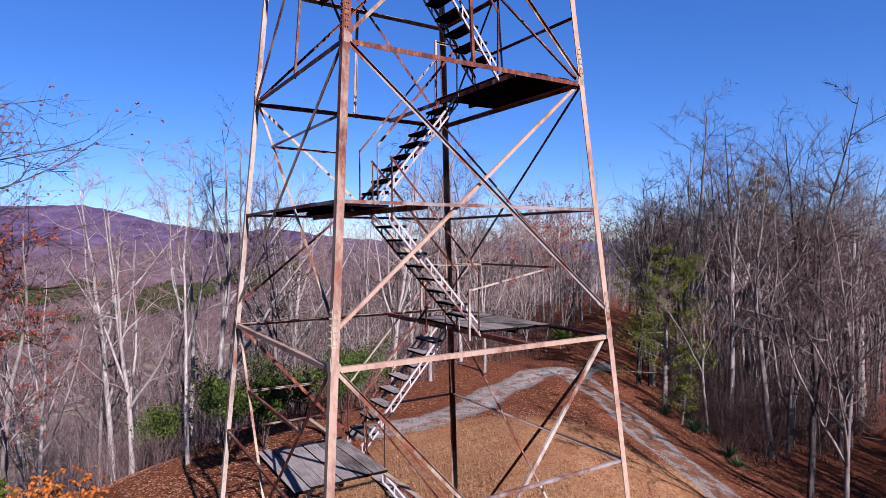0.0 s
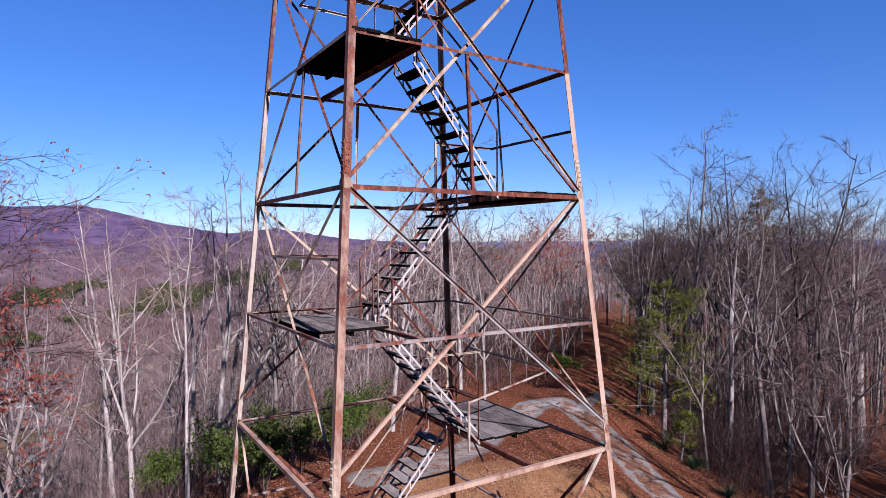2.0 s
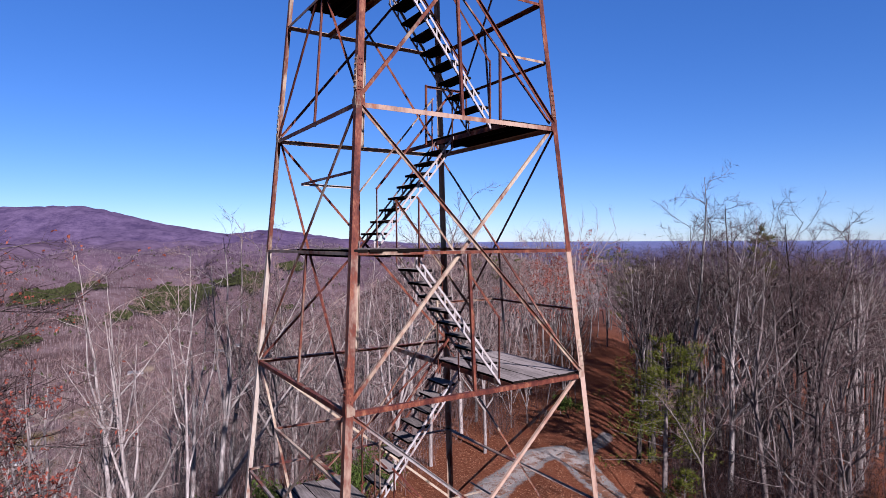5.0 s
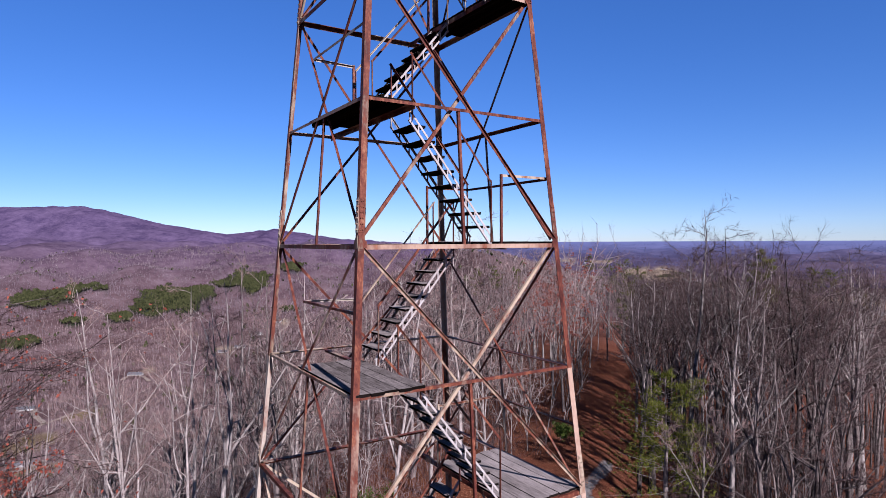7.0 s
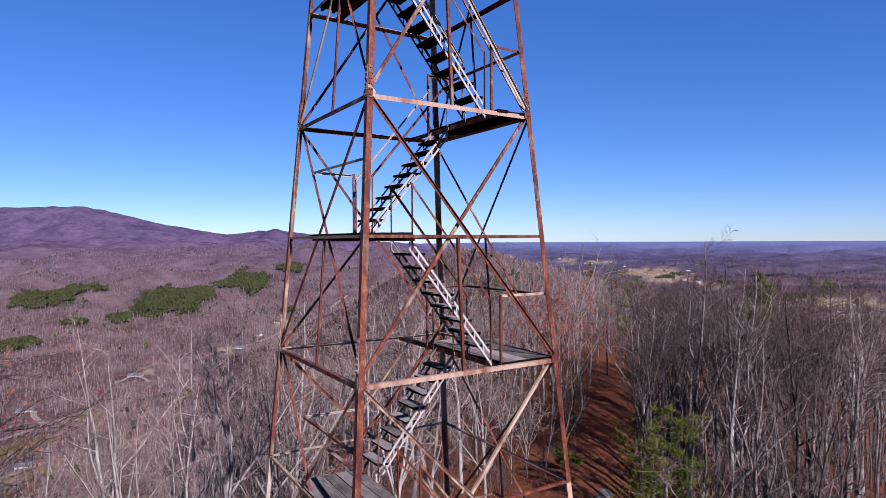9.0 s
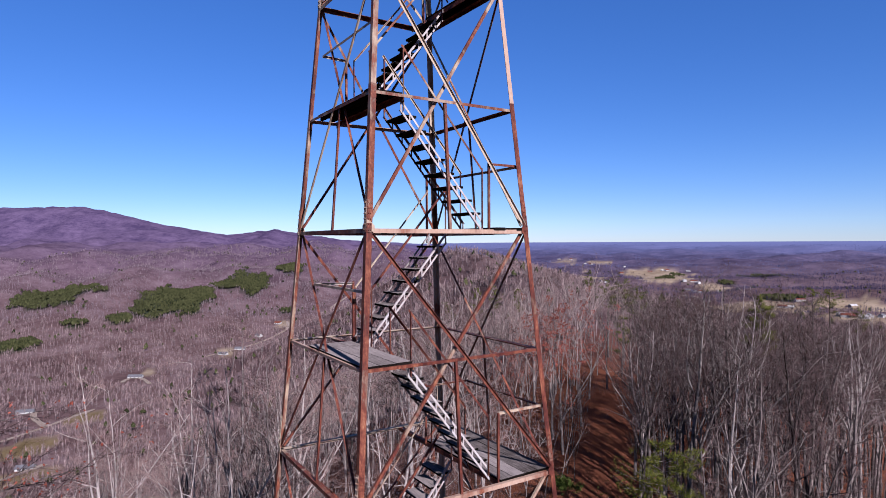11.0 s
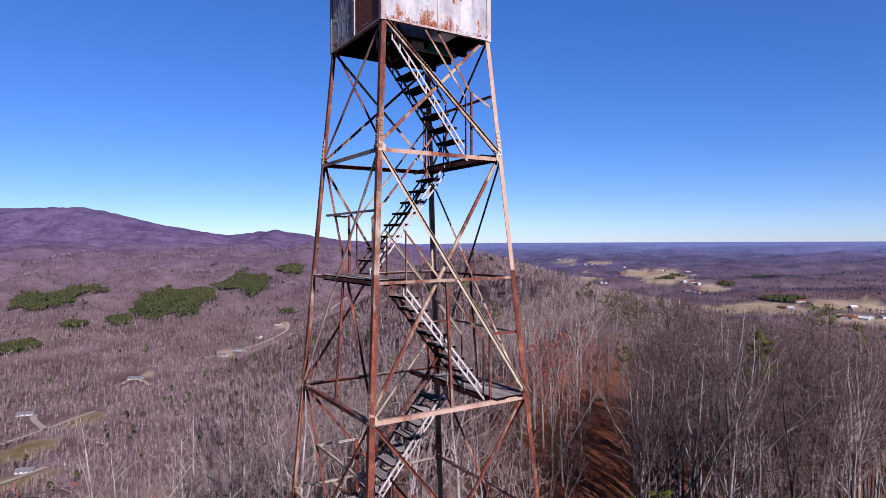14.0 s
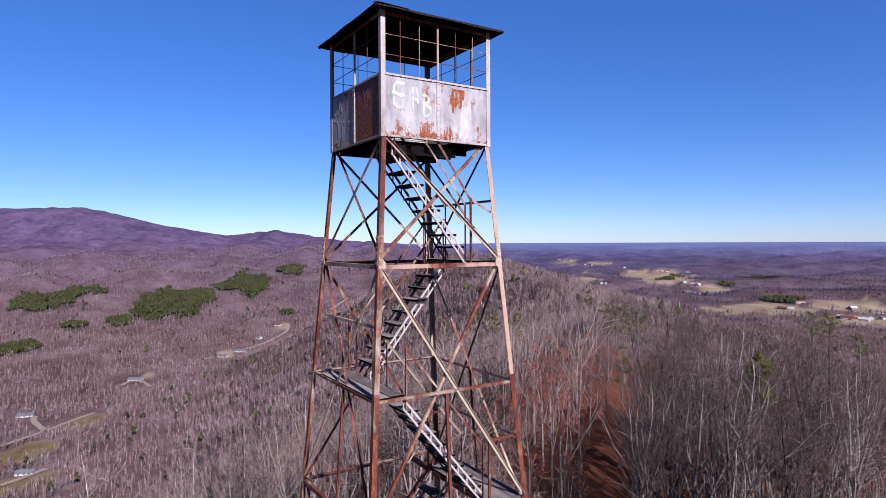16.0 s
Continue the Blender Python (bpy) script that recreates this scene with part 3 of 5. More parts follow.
# guard rails round the landings
for lv, (x0, x1, y0, y1) in LANDINGS.items():
    z = LEVEL[lv]
    g = part("guard_rail", bmesh.new(), None, tower)
    zr = z + 1.12
    hr = half(zr)
    if lv % 2 == 0:
        k = -hr + 0.04
        r0 = -hr + 0.05
        if lv == 10:
            r0, y1, zr = -1.32, 1.39, 4.22
        angle_iron("rail", (k, r0, zr), (k, y1, zr), 0.04, (0, 0, -1), (1, 0, 0), STEEL_RUST if lv == 10 else STEEL, g, "", 0.006)
        angle_iron("rail", (k, y1, zr), (x1 + 0.02, y1, zr - 0.02), 0.04, (0, 0, -1), (0, -1, 0), STEEL_PALE, g, "", 0.006)
        bar("post", (x1 + 0.02, y1, z - 0.05), (x1 + 0.02, y1, zr), 0.04, 0.04, STEEL_RUST, g)
    elif lv == 9:
        angle_iron("rail", (2.33, -1.2, zr - 0.03), (2.35, 1.5, zr - 0.03), 0.04, (0, 0, -1), (-1, 0, 0), STEEL, g, "", 0.006)
        angle_iron("rail", (0.85, 1.05, zr - 0.03), (2.29, 1.0, zr - 0.03), 0.04, (0, 0, -1), (0, -1, 0), STEEL, g, "", 0.006)
        angle_iron("rail", (2.33, -1.2, zr - 0.03), (0.45, -1.2, zr - 0.38), 0.028, (0, 0, -1), (0, 1, 0), STEEL_PALE, g, "", 0.006)
        bar("post", (0.85, 1.05, z - 0.05), (0.85, 1.05, zr), 0.04, 0.04, STEEL, g)
        bar("post", (0.47, -1.19, z - 0.1), (0.47, -1.19, zr - 0.36), 0.035, 0.035, STEEL_PALE, g)
    else:
        k = hr - 0.04
        xe = x0 - 0.18 if lv == 7 else x0
        if lv == 1:
            # the outer handrail of the top flight slopes up under the cab
            angle_iron("rail", (0.66, -1.05, zr), (0.02, -1.0, 23.96), 0.04, (0, 0, -1), (0, 1, 0), STEEL_RUST, g, "", 0.006)
            angle_iron("rail", (0.66, -1.05, zr), (k, -hr + 0.05, zr - 0.22), 0.04, (0, 0, -1), (0, 1, 0), STEEL_RUST, g, "", 0.006)
            bar("post", (0.66, -1.05, z - 0.05), (0.66, -1.05, zr), 0.035, 0.035, STEEL_RUST, g)
        elif lv != 7:
            angle_iron("rail", (k, -hr + 0.06, zr), (xe, max(y0, -hr + 0.06), zr), 0.04, (0, 0, -1), (0, 1, 0), STEEL, g, "", 0.006)
        angle_iron("rail", (k, -hr + 0.06, zr - 0.02), (k, y1 + 0.05, zr - 0.02), 0.04, (0, 0, -1), (-1, 0, 0), STEEL, g, "", 0.006)
        angle_iron("rail", (k, y1 + 0.05, zr - 0.02), (x0, y1 + 0.05, zr - 0.02), 0.04, (0, 0, -1), (0, -1, 0), STEEL, g, "", 0.006)
        if lv not in (1, 7):
            bar("post", (xe, max(y0, -hr + 0.06), z - 0.05), (xe, max(y0, -hr + 0.06), zr), 0.04, 0.04, STEEL_RUST, g)
        bar("post", (x0, y1 + 0.05, z - 0.05), (x0, y1 + 0.05, zr), 0.04, 0.04, STEEL, g)


# ---- the cab ----
def panel_mat(name, bias):
    k = Mat(name, 0.6, 0.1)
    fine = k.noise(20.0, 5, 0.75)
    streak = k.noise(4.0, 5, 0.7, (1.0, 1.0, 0.22))
    blot = k.noise(2.6, 5, 0.6)
    zinc = k.ramp(k.math("ADD", k.math("MULTIPLY", streak, 0.6), k.math("MULTIPLY", blot, 0.4)),
                  [(0.36, (0.36, 0.345, 0.37)), (0.48, (0.56, 0.54, 0.56)), (0.6, (0.80, 0.78, 0.79))])
    rust = k.ramp(fine, [(0.35, (0.17, 0.036, 0.016)), (0.5, (0.34, 0.095, 0.035)), (0.65, (0.56, 0.24, 0.11))])
    runs = k.noise(9.0, 6, 0.75, (1.0, 1.0, 0.13))
    sep = k.node("ShaderNodeSeparateXYZ")
    k.link(k.geo.outputs["Position"], sep.inputs[0])
    low = k.ramp(k.math("SUBTRACT", sep.outputs[2], 23.96), [(0.0, 1.0), (0.30, 0.0)])
    v = k.math("ADD", k.math("MULTIPLY", k.noise(2.9, 4, 0.6), 0.42), k.math("MULTIPLY", runs, 0.42))
    v = k.math("ADD", v, k.math("MULTIPLY", fine, 0.21))
    v = k.math("ADD", k.math("ADD", v, bias), k.math("MULTIPLY", low, 0.06))
    v = k.math("ADD", v, k.math("MULTIPLY", k.math("SUBTRACT", k.ob.outputs["Random"], 0.5), 0.06))
    return k.done(k.mix(k.ramp(v, [(0.595, 0.0), (0.635, 1.0)]), zinc, rust), fine, 0.2, 0.004)


def plain(name, col, rough=0.7, var=0.3, scale=8.0):
    k = Mat(name, rough)
    n = k.noise(scale, 5, 0.65)
    return k.done(k.ramp(n, [(0.3, tuple(c * (1 - var) for c in col)), (0.7, tuple(min(1, c * (1 + var)) for c in col))]), n, 0.2, 0.004)


PANEL = panel_mat("galvanised sheet with rust", 0.005)
PANEL_RUSTY = panel_mat("galvanised sheet mostly rusted", 0.15)
ROOF = plain("dark rusted roof iron", (0.045, 0.032, 0.031), 0.75)
CEILING = plain("near-black boards", (0.018, 0.014, 0.013), 0.95)
SPRAY_WHITE = plain("white spray paint", (0.80, 0.93, 0.92), 0.6, 0.5, 12.0)
SPRAY_CYAN = plain("pale cyan spray paint", (0.80, 1.0, 1.0), 0.6, 0.2, 14.0)
SPRAY_TEAL = plain("teal spray paint", (0.10, 0.34, 0.33), 0.6, 0.3, 14.0)
SPRAY_PINK = plain("pink spray paint", (0.66, 0.16, 0.38), 0.6, 0.3)
SPRAY_RED = plain("red-brown spray paint", (0.42, 0.12, 0.06), 0.6, 0.4, 20.0)

cab = part("cab", bmesh.new(), None, tower, "square sheet-metal lookout cab with barred openings")
C = 1.065
Z0, ZS, ZP = 23.97, 24.93, 25.87


def slab(bm, x0, x1, y0, y1, z0, z1):
    bmesh.ops.create_cube(bm, size=1.0, matrix=Matrix.Translation(((x0 + x1) / 2, (y0 + y1) / 2, (z0 + z1) / 2)) @ Matrix.Diagonal((x1 - x0, y1 - y0, z1 - z0, 1)))


# floor with a hatch over the stair, on joists
for x0, x1, y0, y1 in ((-C + 0.03, C - 0.03, -0.36, C - 0.03), (0.55, C - 0.03, -C + 0.03, -0.37), (-C + 0.03, -0.72, -C + 0.03, -0.37)):
    bm = bmesh.new()
    slab(bm, x0, x1, y0, y1, Z0 - 0.02, Z0 + 0.03)
    part("floor_board", bm, CEILING, cab, "dark wooden floor")
for y in (-0.34, 0.2, 0.75):
    bar("floor_joist", (-C + 0.05, y, Z0 - 0.085), (C - 0.02, y, Z0 - 0.085), 0.05, 0.12, CEILING, cab)
for f, (a, b, inward) in enumerate(FACES):
    i = Vector((inward[0], inward[1], 0))
    ca, cb = Vector((*[c * C for c in CORNERS[a]], 0)), Vector((*[c * C for c in CORNERS[b]], 0))
    t = (cb - ca).normalized()
    for j in range(2):
        bm = bmesh.new()
        p0 = ca + t * (0.05 + j * (C - 0.045)) + i * 0.012
        p1 = p0 + t * (C - 0.055)
        up = Vector((0, 0, 1))
        sweep(bm, p0, p0 + i * 0.006, [(0, Z0 - 0.03), (C - 0.055, Z0 - 0.03), (C - 0.055, ZS), (0, ZS)], t, up)
        part("wall_panel", bm, PANEL_RUSTY if f == 1 and j == 0 else PANEL, cab, "galvanised sheet streaked with rust")
    # cover strip on the joint, sill and foot trims with bolt heads
    for name, p0, p1, w in (("cover_strip", ca + t * C + up * (Z0 - 0.03), ca + t * C + up * ZS, 0.06),):
        bm = bmesh.new()
        sweep(bm, p0, p1, [(-w / 2, -0.004), (w / 2, -0.004), (w / 2, 0.012), (-w / 2, 0.012)], t, i)
        for q in range(9):
            for sgn_x in (-0.02, 0.02):
                c = p0.lerp(p1, (q + 0.5) / 9) + t * sgn_x - i * 0.004
                sweep(bm, c, c - i * 0.008, [(0.008 * math.cos(g * math.pi / 3), 0.008 * math.sin(g * math.pi / 3)) for g in range(6)], t, up)
        part(name, bm, STEEL_GREY, cab)
    angle_iron("sill", ca + up * ZS - i * 0.006, cb + up * ZS - i * 0.006, 0.032, (0, 0, -1), i, STEEL_GREY, cab, "", 0.007, 0.07)
    angle_iron("foot_trim", ca + up * (Z0 - 0.05) - i * 0.004, cb + up * (Z0 - 0.05) - i * 0.004, 0.03, (0, 0, 1), i, STEEL_GREY, cab, "", 0.007, 0.07)
    angle_iron("head", ca + up * (ZP + 0.02) + i * 0.0, cb + up * (ZP + 0.02), 0.05, (0, 0, -1), i, STEEL, cab, "", 0.007, 0.05)
    for zz, qs in ((Z0 + 0.02, 15), (ZS - 0.03, 15)):
        for q in range(qs):
            bm = bmesh.new()
            c = ca.lerp(cb, (q + 0.5) / qs) + up * zz - i * 0.006
            sweep(bm, c, c - i * 0.008, [(0.008 * math.cos(g * math.pi / 3), 0.008 * math.sin(g * math.pi / 3)) for g in range(6)], t, up)
            part("bolt", bm, STEEL_RUST, cab)
    # window bars
    for q in ((1 / 6, 2 / 6, 0.5, 4 / 6, 5 / 6) if f == 0 else (0.26, 0.5, 0.74)):
        p = ca.lerp(cb, q) + i * 0.02
        w = 0.03 if q == 0.5 else 0.012
        bar("window_bar", p + up * (ZS - 0.01), p + up * ZP, w, w, STEEL if f < 2 and q == 0.5 else STEEL_RUST, cab)
    for zz in (ZS + 0.30, ZS + 0.62):
        bar("window_bar", ca + up * zz + i * 0.022, cb + up * zz + i * 0.022, 0.010, 0.010, STEEL_RUST, cab)
for k, (sx, sy) in CORNERS.items():
    p = Vector((sx * C, sy * C, 0)) - Vector((sx, sy, 0)) * -0.008
    angle_iron("corner_post", p + Vector((0, 0, Z0 - 0.06)), p + Vector((0, 0, ZP + 0.05)), 0.082, (-sx, 0, 0), (0, -sy, 0), STEEL_GREY, cab, "pale bolted corner post", 0.008)

# hipped roof of four sheets with a turned-down edge
E2, ZE, ZT = C + 0.18, 25.92, 26.46
roof = part("roof", bmesh.new(), None, cab, "low hipped roof of dark rusty sheet iron")
for f, (a, b, inward) in enumerate(FACES):
    ea, eb = Vector((*[c * E2 for c in CORNERS[a]], ZE)), Vector((*[c * E2 for c in CORNERS[b]], ZE))
    top = Vector((0, 0, ZT))
    bm = bmesh.new()
    n = 6
    low = [bm.verts.new(ea.lerp(eb, j / n) + Vector((0, 0, 0.008 * math.sin(j * 2.3 + f)))) for j in range(n + 1)]
    lip = [bm.verts.new(v.co + Vector((0, 0, -0.022))) for v in low]
    apex = bm.verts.new(top)
    for j in range(n):
        bm.faces.new((low[j], low[j + 1], apex))
        bm.faces.new((lip[j], lip[j + 1], low[j + 1], low[j]))
    bmesh.ops.recalc_face_normals(bm, faces=bm.faces)
    ret = bmesh.ops.solidify(bm, geom=bm.faces[:], thickness=0.008)
    part("roof_sheet", bm, ROOF, roof)
    angle_iron("ridge_cap", ea + Vector((0, 0, 0.015)), top + Vector((0, 0, 0.015)), 0.06, (0, 0, -1), (eb - ea).normalized(), ROOF, roof, "", 0.006, 0.05)
for x in (-0.5, 0.0, 0.5):
    bar("ceiling_joist", (x, -C, ZP + 0.02), (x, C, ZP + 0.02), 0.04, 0.07, CEILING, roof)
bm = bmesh.new()
slab(bm, -C, C, -C, C, ZP + 0.06, ZP + 0.075)
part("ceiling_board", bm, CEILING, roof, "dark ceiling boards")


def strokes(face, lines, mat, w):
    """Brush strokes of spray paint on a cab wall: polylines in metres along the wall and up from its foot."""
    a, b, inward = FACES[face]
    i = Vector((inward[0], inward[1], 0))
    ca, cb = Vector((*[c * C for c in CORNERS[a]], 0)), Vector((*[c * C for c in CORNERS[b]], 0))
    t, up = (cb - ca).normalized(), Vector((0, 0, 1))
    r = random.Random(len(lines) * 31 + face)
    for line in lines:
        bm = bmesh.new()
        pts = []
        for (s0, h0), (s1, h1) in zip(line, line[1:]):
            n = max(2, int(math.hypot(s1 - s0, h1 - h0) / 0.04))
            pts += [(s0 + (s1 - s0) * j / n, h0 + (h1 - h0) * j / n) for j in range(n)]
        pts.append(line[-1])
        for _ in range(2):
            pts = [pts[0]] + [((a0[0] + b0[0] + c0[0]) / 3, (a0[1] + b0[1] + c0[1]) / 3) for a0, b0, c0 in zip(pts, pts[1:], pts[2:])] + [pts[-1]]
        rows = []
        for j, (s0, h0) in enumerate(pts):
            (sa, ha), (sb, hb) = pts[max(j - 1, 0)], pts[min(j + 1, len(pts) - 1)]
            m = math.hypot(sb - sa, hb - ha) or 1.0
            ns, nh = -(hb - ha) / m, (sb - sa) / m
            k = w * 0.5 * r.uniform(0.65, 1.15)
            rows.append([bm.verts.new(ca + t * (s0 + ns * o * k) + up * (Z0 + h0 + nh * o * k) + i * (0.0085 - 0.002 * (1 - abs(o)) + 0.0004 * math.sin(j))) for o in (-1, -0.4, 0.4, 1)])
        for r0, r1 in zip(rows, rows[1:]):
            for j in range(3):
                bm.faces.new((r0[j], r0[j + 1], r1[j + 1], r1[j]))
        part("paint_stroke", bm, mat, cab, "sprayed paint mark")


# a plate under the floor beside the hatch, sprayed white and teal
bm = bmesh.new()
slab(bm, -0.60, 0.80, -0.362, -0.352, Z0 - 0.20, Z0 - 0.02)
part("hatch_plate", bm, PANEL, cab, "grey plate under the floor sprayed white and teal")
for j, (xa, xb) in enumerate(((-0.42, -0.22), (-0.14, 0.12), (0.2, 0.72))):
    bm = bmesh.new()
    slab(bm, xa, xb, -0.368, -0.3635, Z0 - 0.18 + 0.02 * (j % 2), Z0 - 0.04)
    part("paint_stroke", bm, SPRAY_TEAL if j == 2 else SPRAY_WHITE, cab, "sprayed paint mark")
strokes(0, [[(0.44, 0.82), (0.24, 0.84), (0.22, 0.60), (0.24, 0.44), (0.46, 0.42)], [(0.24, 0.66), (0.42, 0.62)]], SPRAY_WHITE, 0.055)
strokes(0, [[(0.58, 0.42), (0.57, 0.78), (0.66, 0.82), (0.67, 0.52)], [(0.60, 0.60), (0.68, 0.60)]], SPRAY_WHITE, 0.045)
strokes(0, [[(0.77, 0.70), (0.79, 0.36)], [(0.78, 0.70), (0.90, 0.66), (0.89, 0.56), (0.79, 0.54)], [(0.79, 0.54), (0.93, 0.50), (0.92, 0.37), (0.79, 0.35)]], SPRAY_WHITE, 0.055)
strokes(0, [[(1.36, 0.84), (1.35, 0.64), (1.37, 0.46)], [(1.44, 0.86), (1.43, 0.60)], [(1.52, 0.84), (1.53, 0.66), (1.51, 0.54)], [(1.34, 0.85), (1.60, 0.84)], [(1.58, 0.84), (1.57, 0.70)]], SPRAY_RED, 0.05)
strokes(1, [[(2.02, 0.88), (1.86, 0.86)], [(2.00, 0.88), (1.98, 0.60), (1.86, 0.60)], [(1.98, 0.74), (1.88, 0.74)], [(1.78, 0.60), (1.70, 0.86), (1.62, 0.62)]], SPRAY_CYAN, 0.03)
strokes(1, [[(1.50, 0.90), (1.36, 0.90)], [(1.42, 0.90), (1.42, 0.62)], [(1.22, 0.86), (1.12, 0.80), (1.12, 0.64)], [(0.9, 0.88), (0.88, 0.6)], [(0.7, 0.84), (0.64, 0.64)], [(0.5, 0.86), (0.52, 0.66)]], SPRAY_PINK, 0.04)
strokes(1, [[(1.98, 0.50), (1.80, 0.48), (1.76, 0.12), (1.92, 0.10)], [(1.60, 0.12), (1.58, 0.46), (1.48, 0.40)], [(1.36, 0.12), (1.34, 0.44), (1.26, 0.36)]], SPRAY_CYAN, 0.045)


# ---- trees ----
def vec(r, a):
    return Vector((r.uniform(-a, a), r.uniform(-a, a), r.uniform(-a, a)))


def grow(seed, height, radius, clear, limbs, lean=0.05, fork=False, sub=7, twig=8, spread=1.0, boughs=()):
    """A bare hardwood: (trunk verts, faces), (crown verts, faces), points on the twigs.
    The stem divides above the clear part into rising leaders, which carry limbs, branches and twigs."""
    r = random.Random(seed)
    TV, TF, CV, CF, tips = [], [], [], [], []
    up = Vector((0, 0, 1))

    def stem(p, d, length, r0, r1, sides, segs, wander, lift):
        pts = [p]
        for i in range(segs):
            d = (d + vec(r, wander * (2.6 if segs == 12 and i > clear * 12 else 1.0)) + up * lift).normalized()
            pts.append(pts[-1] + d * length / segs)
        rad = [r0 + (r1 - r0) * (i / segs) ** 1.0 for i in range(segs + 1)]
        tube(TV, TF, pts, rad, sides)
        return pts, rad

    d0 = (up + Vector((r.uniform(-lean, lean), r.uniform(-lean, lean), 0))).normalized()
    main, mr = stem(Vector((0, 0, 0)), d0, height * 0.95, radius, 0.012, 7, 12, 0.045, 0.05)
    mr[0] *= 1.25
    leaders = [(main, mr, clear)]
    for k in range(r.choice((4, 5)) if fork else r.choice((2, 3, 3))):
        h = r.uniform(clear * 0.75, min(clear + 0.25, 0.75)) if not (fork and k == 0) else r.uniform(0.2, 0.45)
        i = int(h * 12)
        a = r.uniform(0, 6.28)
        out = Vector((math.cos(a), math.sin(a), 0)) * r.uniform(0.3, 0.8)
        leaders.append((*stem(main[i], (up + out).normalized(), height * (0.95 - h) * r.uniform(0.75, 1.0), mr[i] * 0.72, 0.012, 6, 8, 0.16, 0.09), 0.2))
    golden = r.uniform(0, 6.28)
    total = sum(len(m) for m, _, _ in leaders)
    for pts, rr, low in leaders:
        m = len(pts) - 1
        per = max(4, int(limbs * len(pts) / total))
        extra = boughs if pts is main else ()
        for j in range(per + len(extra)):
            h = low + (1 - low) * ((j + r.random()) / per) ** 0.85 if j < per else extra[j - per][0]
            f = min(h * m, m - 0.02)
            i = int(f)
            p = pts[i].lerp(pts[i + 1], f - i)
            br = max(0.020, rr[i] * r.uniform(0.38, 0.66))
            golden += 2.4 + r.uniform(-0.5, 0.5)
            along = (pts[i + 1] - pts[i]).normalized()
            d = (Vector((math.cos(golden), math.sin(golden), r.uniform(0.0, 0.6))) + along * r.uniform(0.2, 0.8)).normalized()
            length = height * r.uniform(0.09, 0.26) * (1.15 - 0.6 * h) * spread
            if j >= per:
                _, turn, length, rise = extra[j - per]
                d = Vector((math.cos(turn), math.sin(turn), rise)).normalized()
                br = 0.05
            seg = 5
            q = [p]
            for s in range(seg):
                d = (d + vec(r, 0.38) + up * 0.05).normalized()
                q.append(q[-1] + d * length / seg)
            lr = [max(0.008, br * (1 - 0.8 * s / seg)) for s in range(seg + 1)]
            tube(TV, TF, q, lr, 4)
            for s in range(sub):
                g = 0.15 + 0.85 * (s + r.random()) / sub
                k = min(int(g * seg), seg - 1)
                b0 = q[k].lerp(q[k + 1], min(g * seg - k, 1.0))
                e = ((q[k + 1] - q[k]).normalized() + vec(r, 0.95) + up * 0.12).normalized()
                sl = max(0.5, length * r.uniform(0.22, 0.5) * (1.15 - 0.4 * g))
                sr = max(0.0075, lr[k] * 0.55)
                spike(CV, CF, b0, e, sl, sr, vec(r, 0.06) * sl)
                for w in range(twig):
                    t0 = b0 + e * sl * r.uniform(0.15, 0.95)
                    td = (e + vec(r, 0.95) + up * 0.18).normalized()
                    tl = sl * r.uniform(0.35, 0.85)
                    spike(CV, CF, t0, td, tl, max(0.0058, sr * 0.6), vec(r, 0.15) * tl)
                    tips.append(t0 + td * tl * r.uniform(0.4, 1.0))
    return (TV, TF), (CV, CF), tips


def leaf_mesh(points, size, r, droop=0.3):
    """One bent leaf (two triangles) at every point."""
    V, F = [], []
    for p in points:
        a = Vector((r.gauss(0, 1), r.gauss(0, 1), r.gauss(0, 0.6))).normalized()
        c = a.orthogonal().normalized()
        c.rotate(Matrix.Rotation(r.uniform(0, 6.28), 3, a))
        s = size * r.uniform(0.6, 1.3)
        b = len(V)
        V += [tuple(p), tuple(p + a * s * 0.5 + c * s * 0.35), tuple(p + a * s + Vector((0, 0, -droop * s))), tuple(p + a * s * 0.5 - c * s * 0.35)]
        F += [(b, b + 1, b + 2), (b, b + 2, b + 3)]
    return V, F


def bare_tree(name, label, group, seed, at, mats, leaves=None, **kw):
    trunk, crown, tips = grow(seed, **kw)
    ob = thing(name, label, "tree", at, group)
    arrays("trunk", trunk[0], trunk[1], mats[0], ob, "", True)
    arrays("crown", crown[0], crown[1], mats[1], ob)
    if leaves:
        r = random.Random(seed + 1)
        mat, count, size = leaves
        V, F = leaf_mesh([r.choice(tips) for _ in range(count)], size, r)
        arrays("leaves", V, F, mat, ob, "sparse dry leaves")
    return ob


def ground_at(x, y, sink=0.12):
    return (x, y, float(land(x, y)) - sink)


GREY, PALE, SILVER, WHITE = (BARK, TWIG), (BARK_PALE, TWIG_PALE), (BARK_SILVER, TWIG), (BARK_WHITE, TWIG_PALE)
G_NEAR = "bare trees on the ridge"
tall = "tall bare grey-brown hardwood tree standing in leaf litter"
pale = "pale-barked leafless tree standing on the wooded slope"
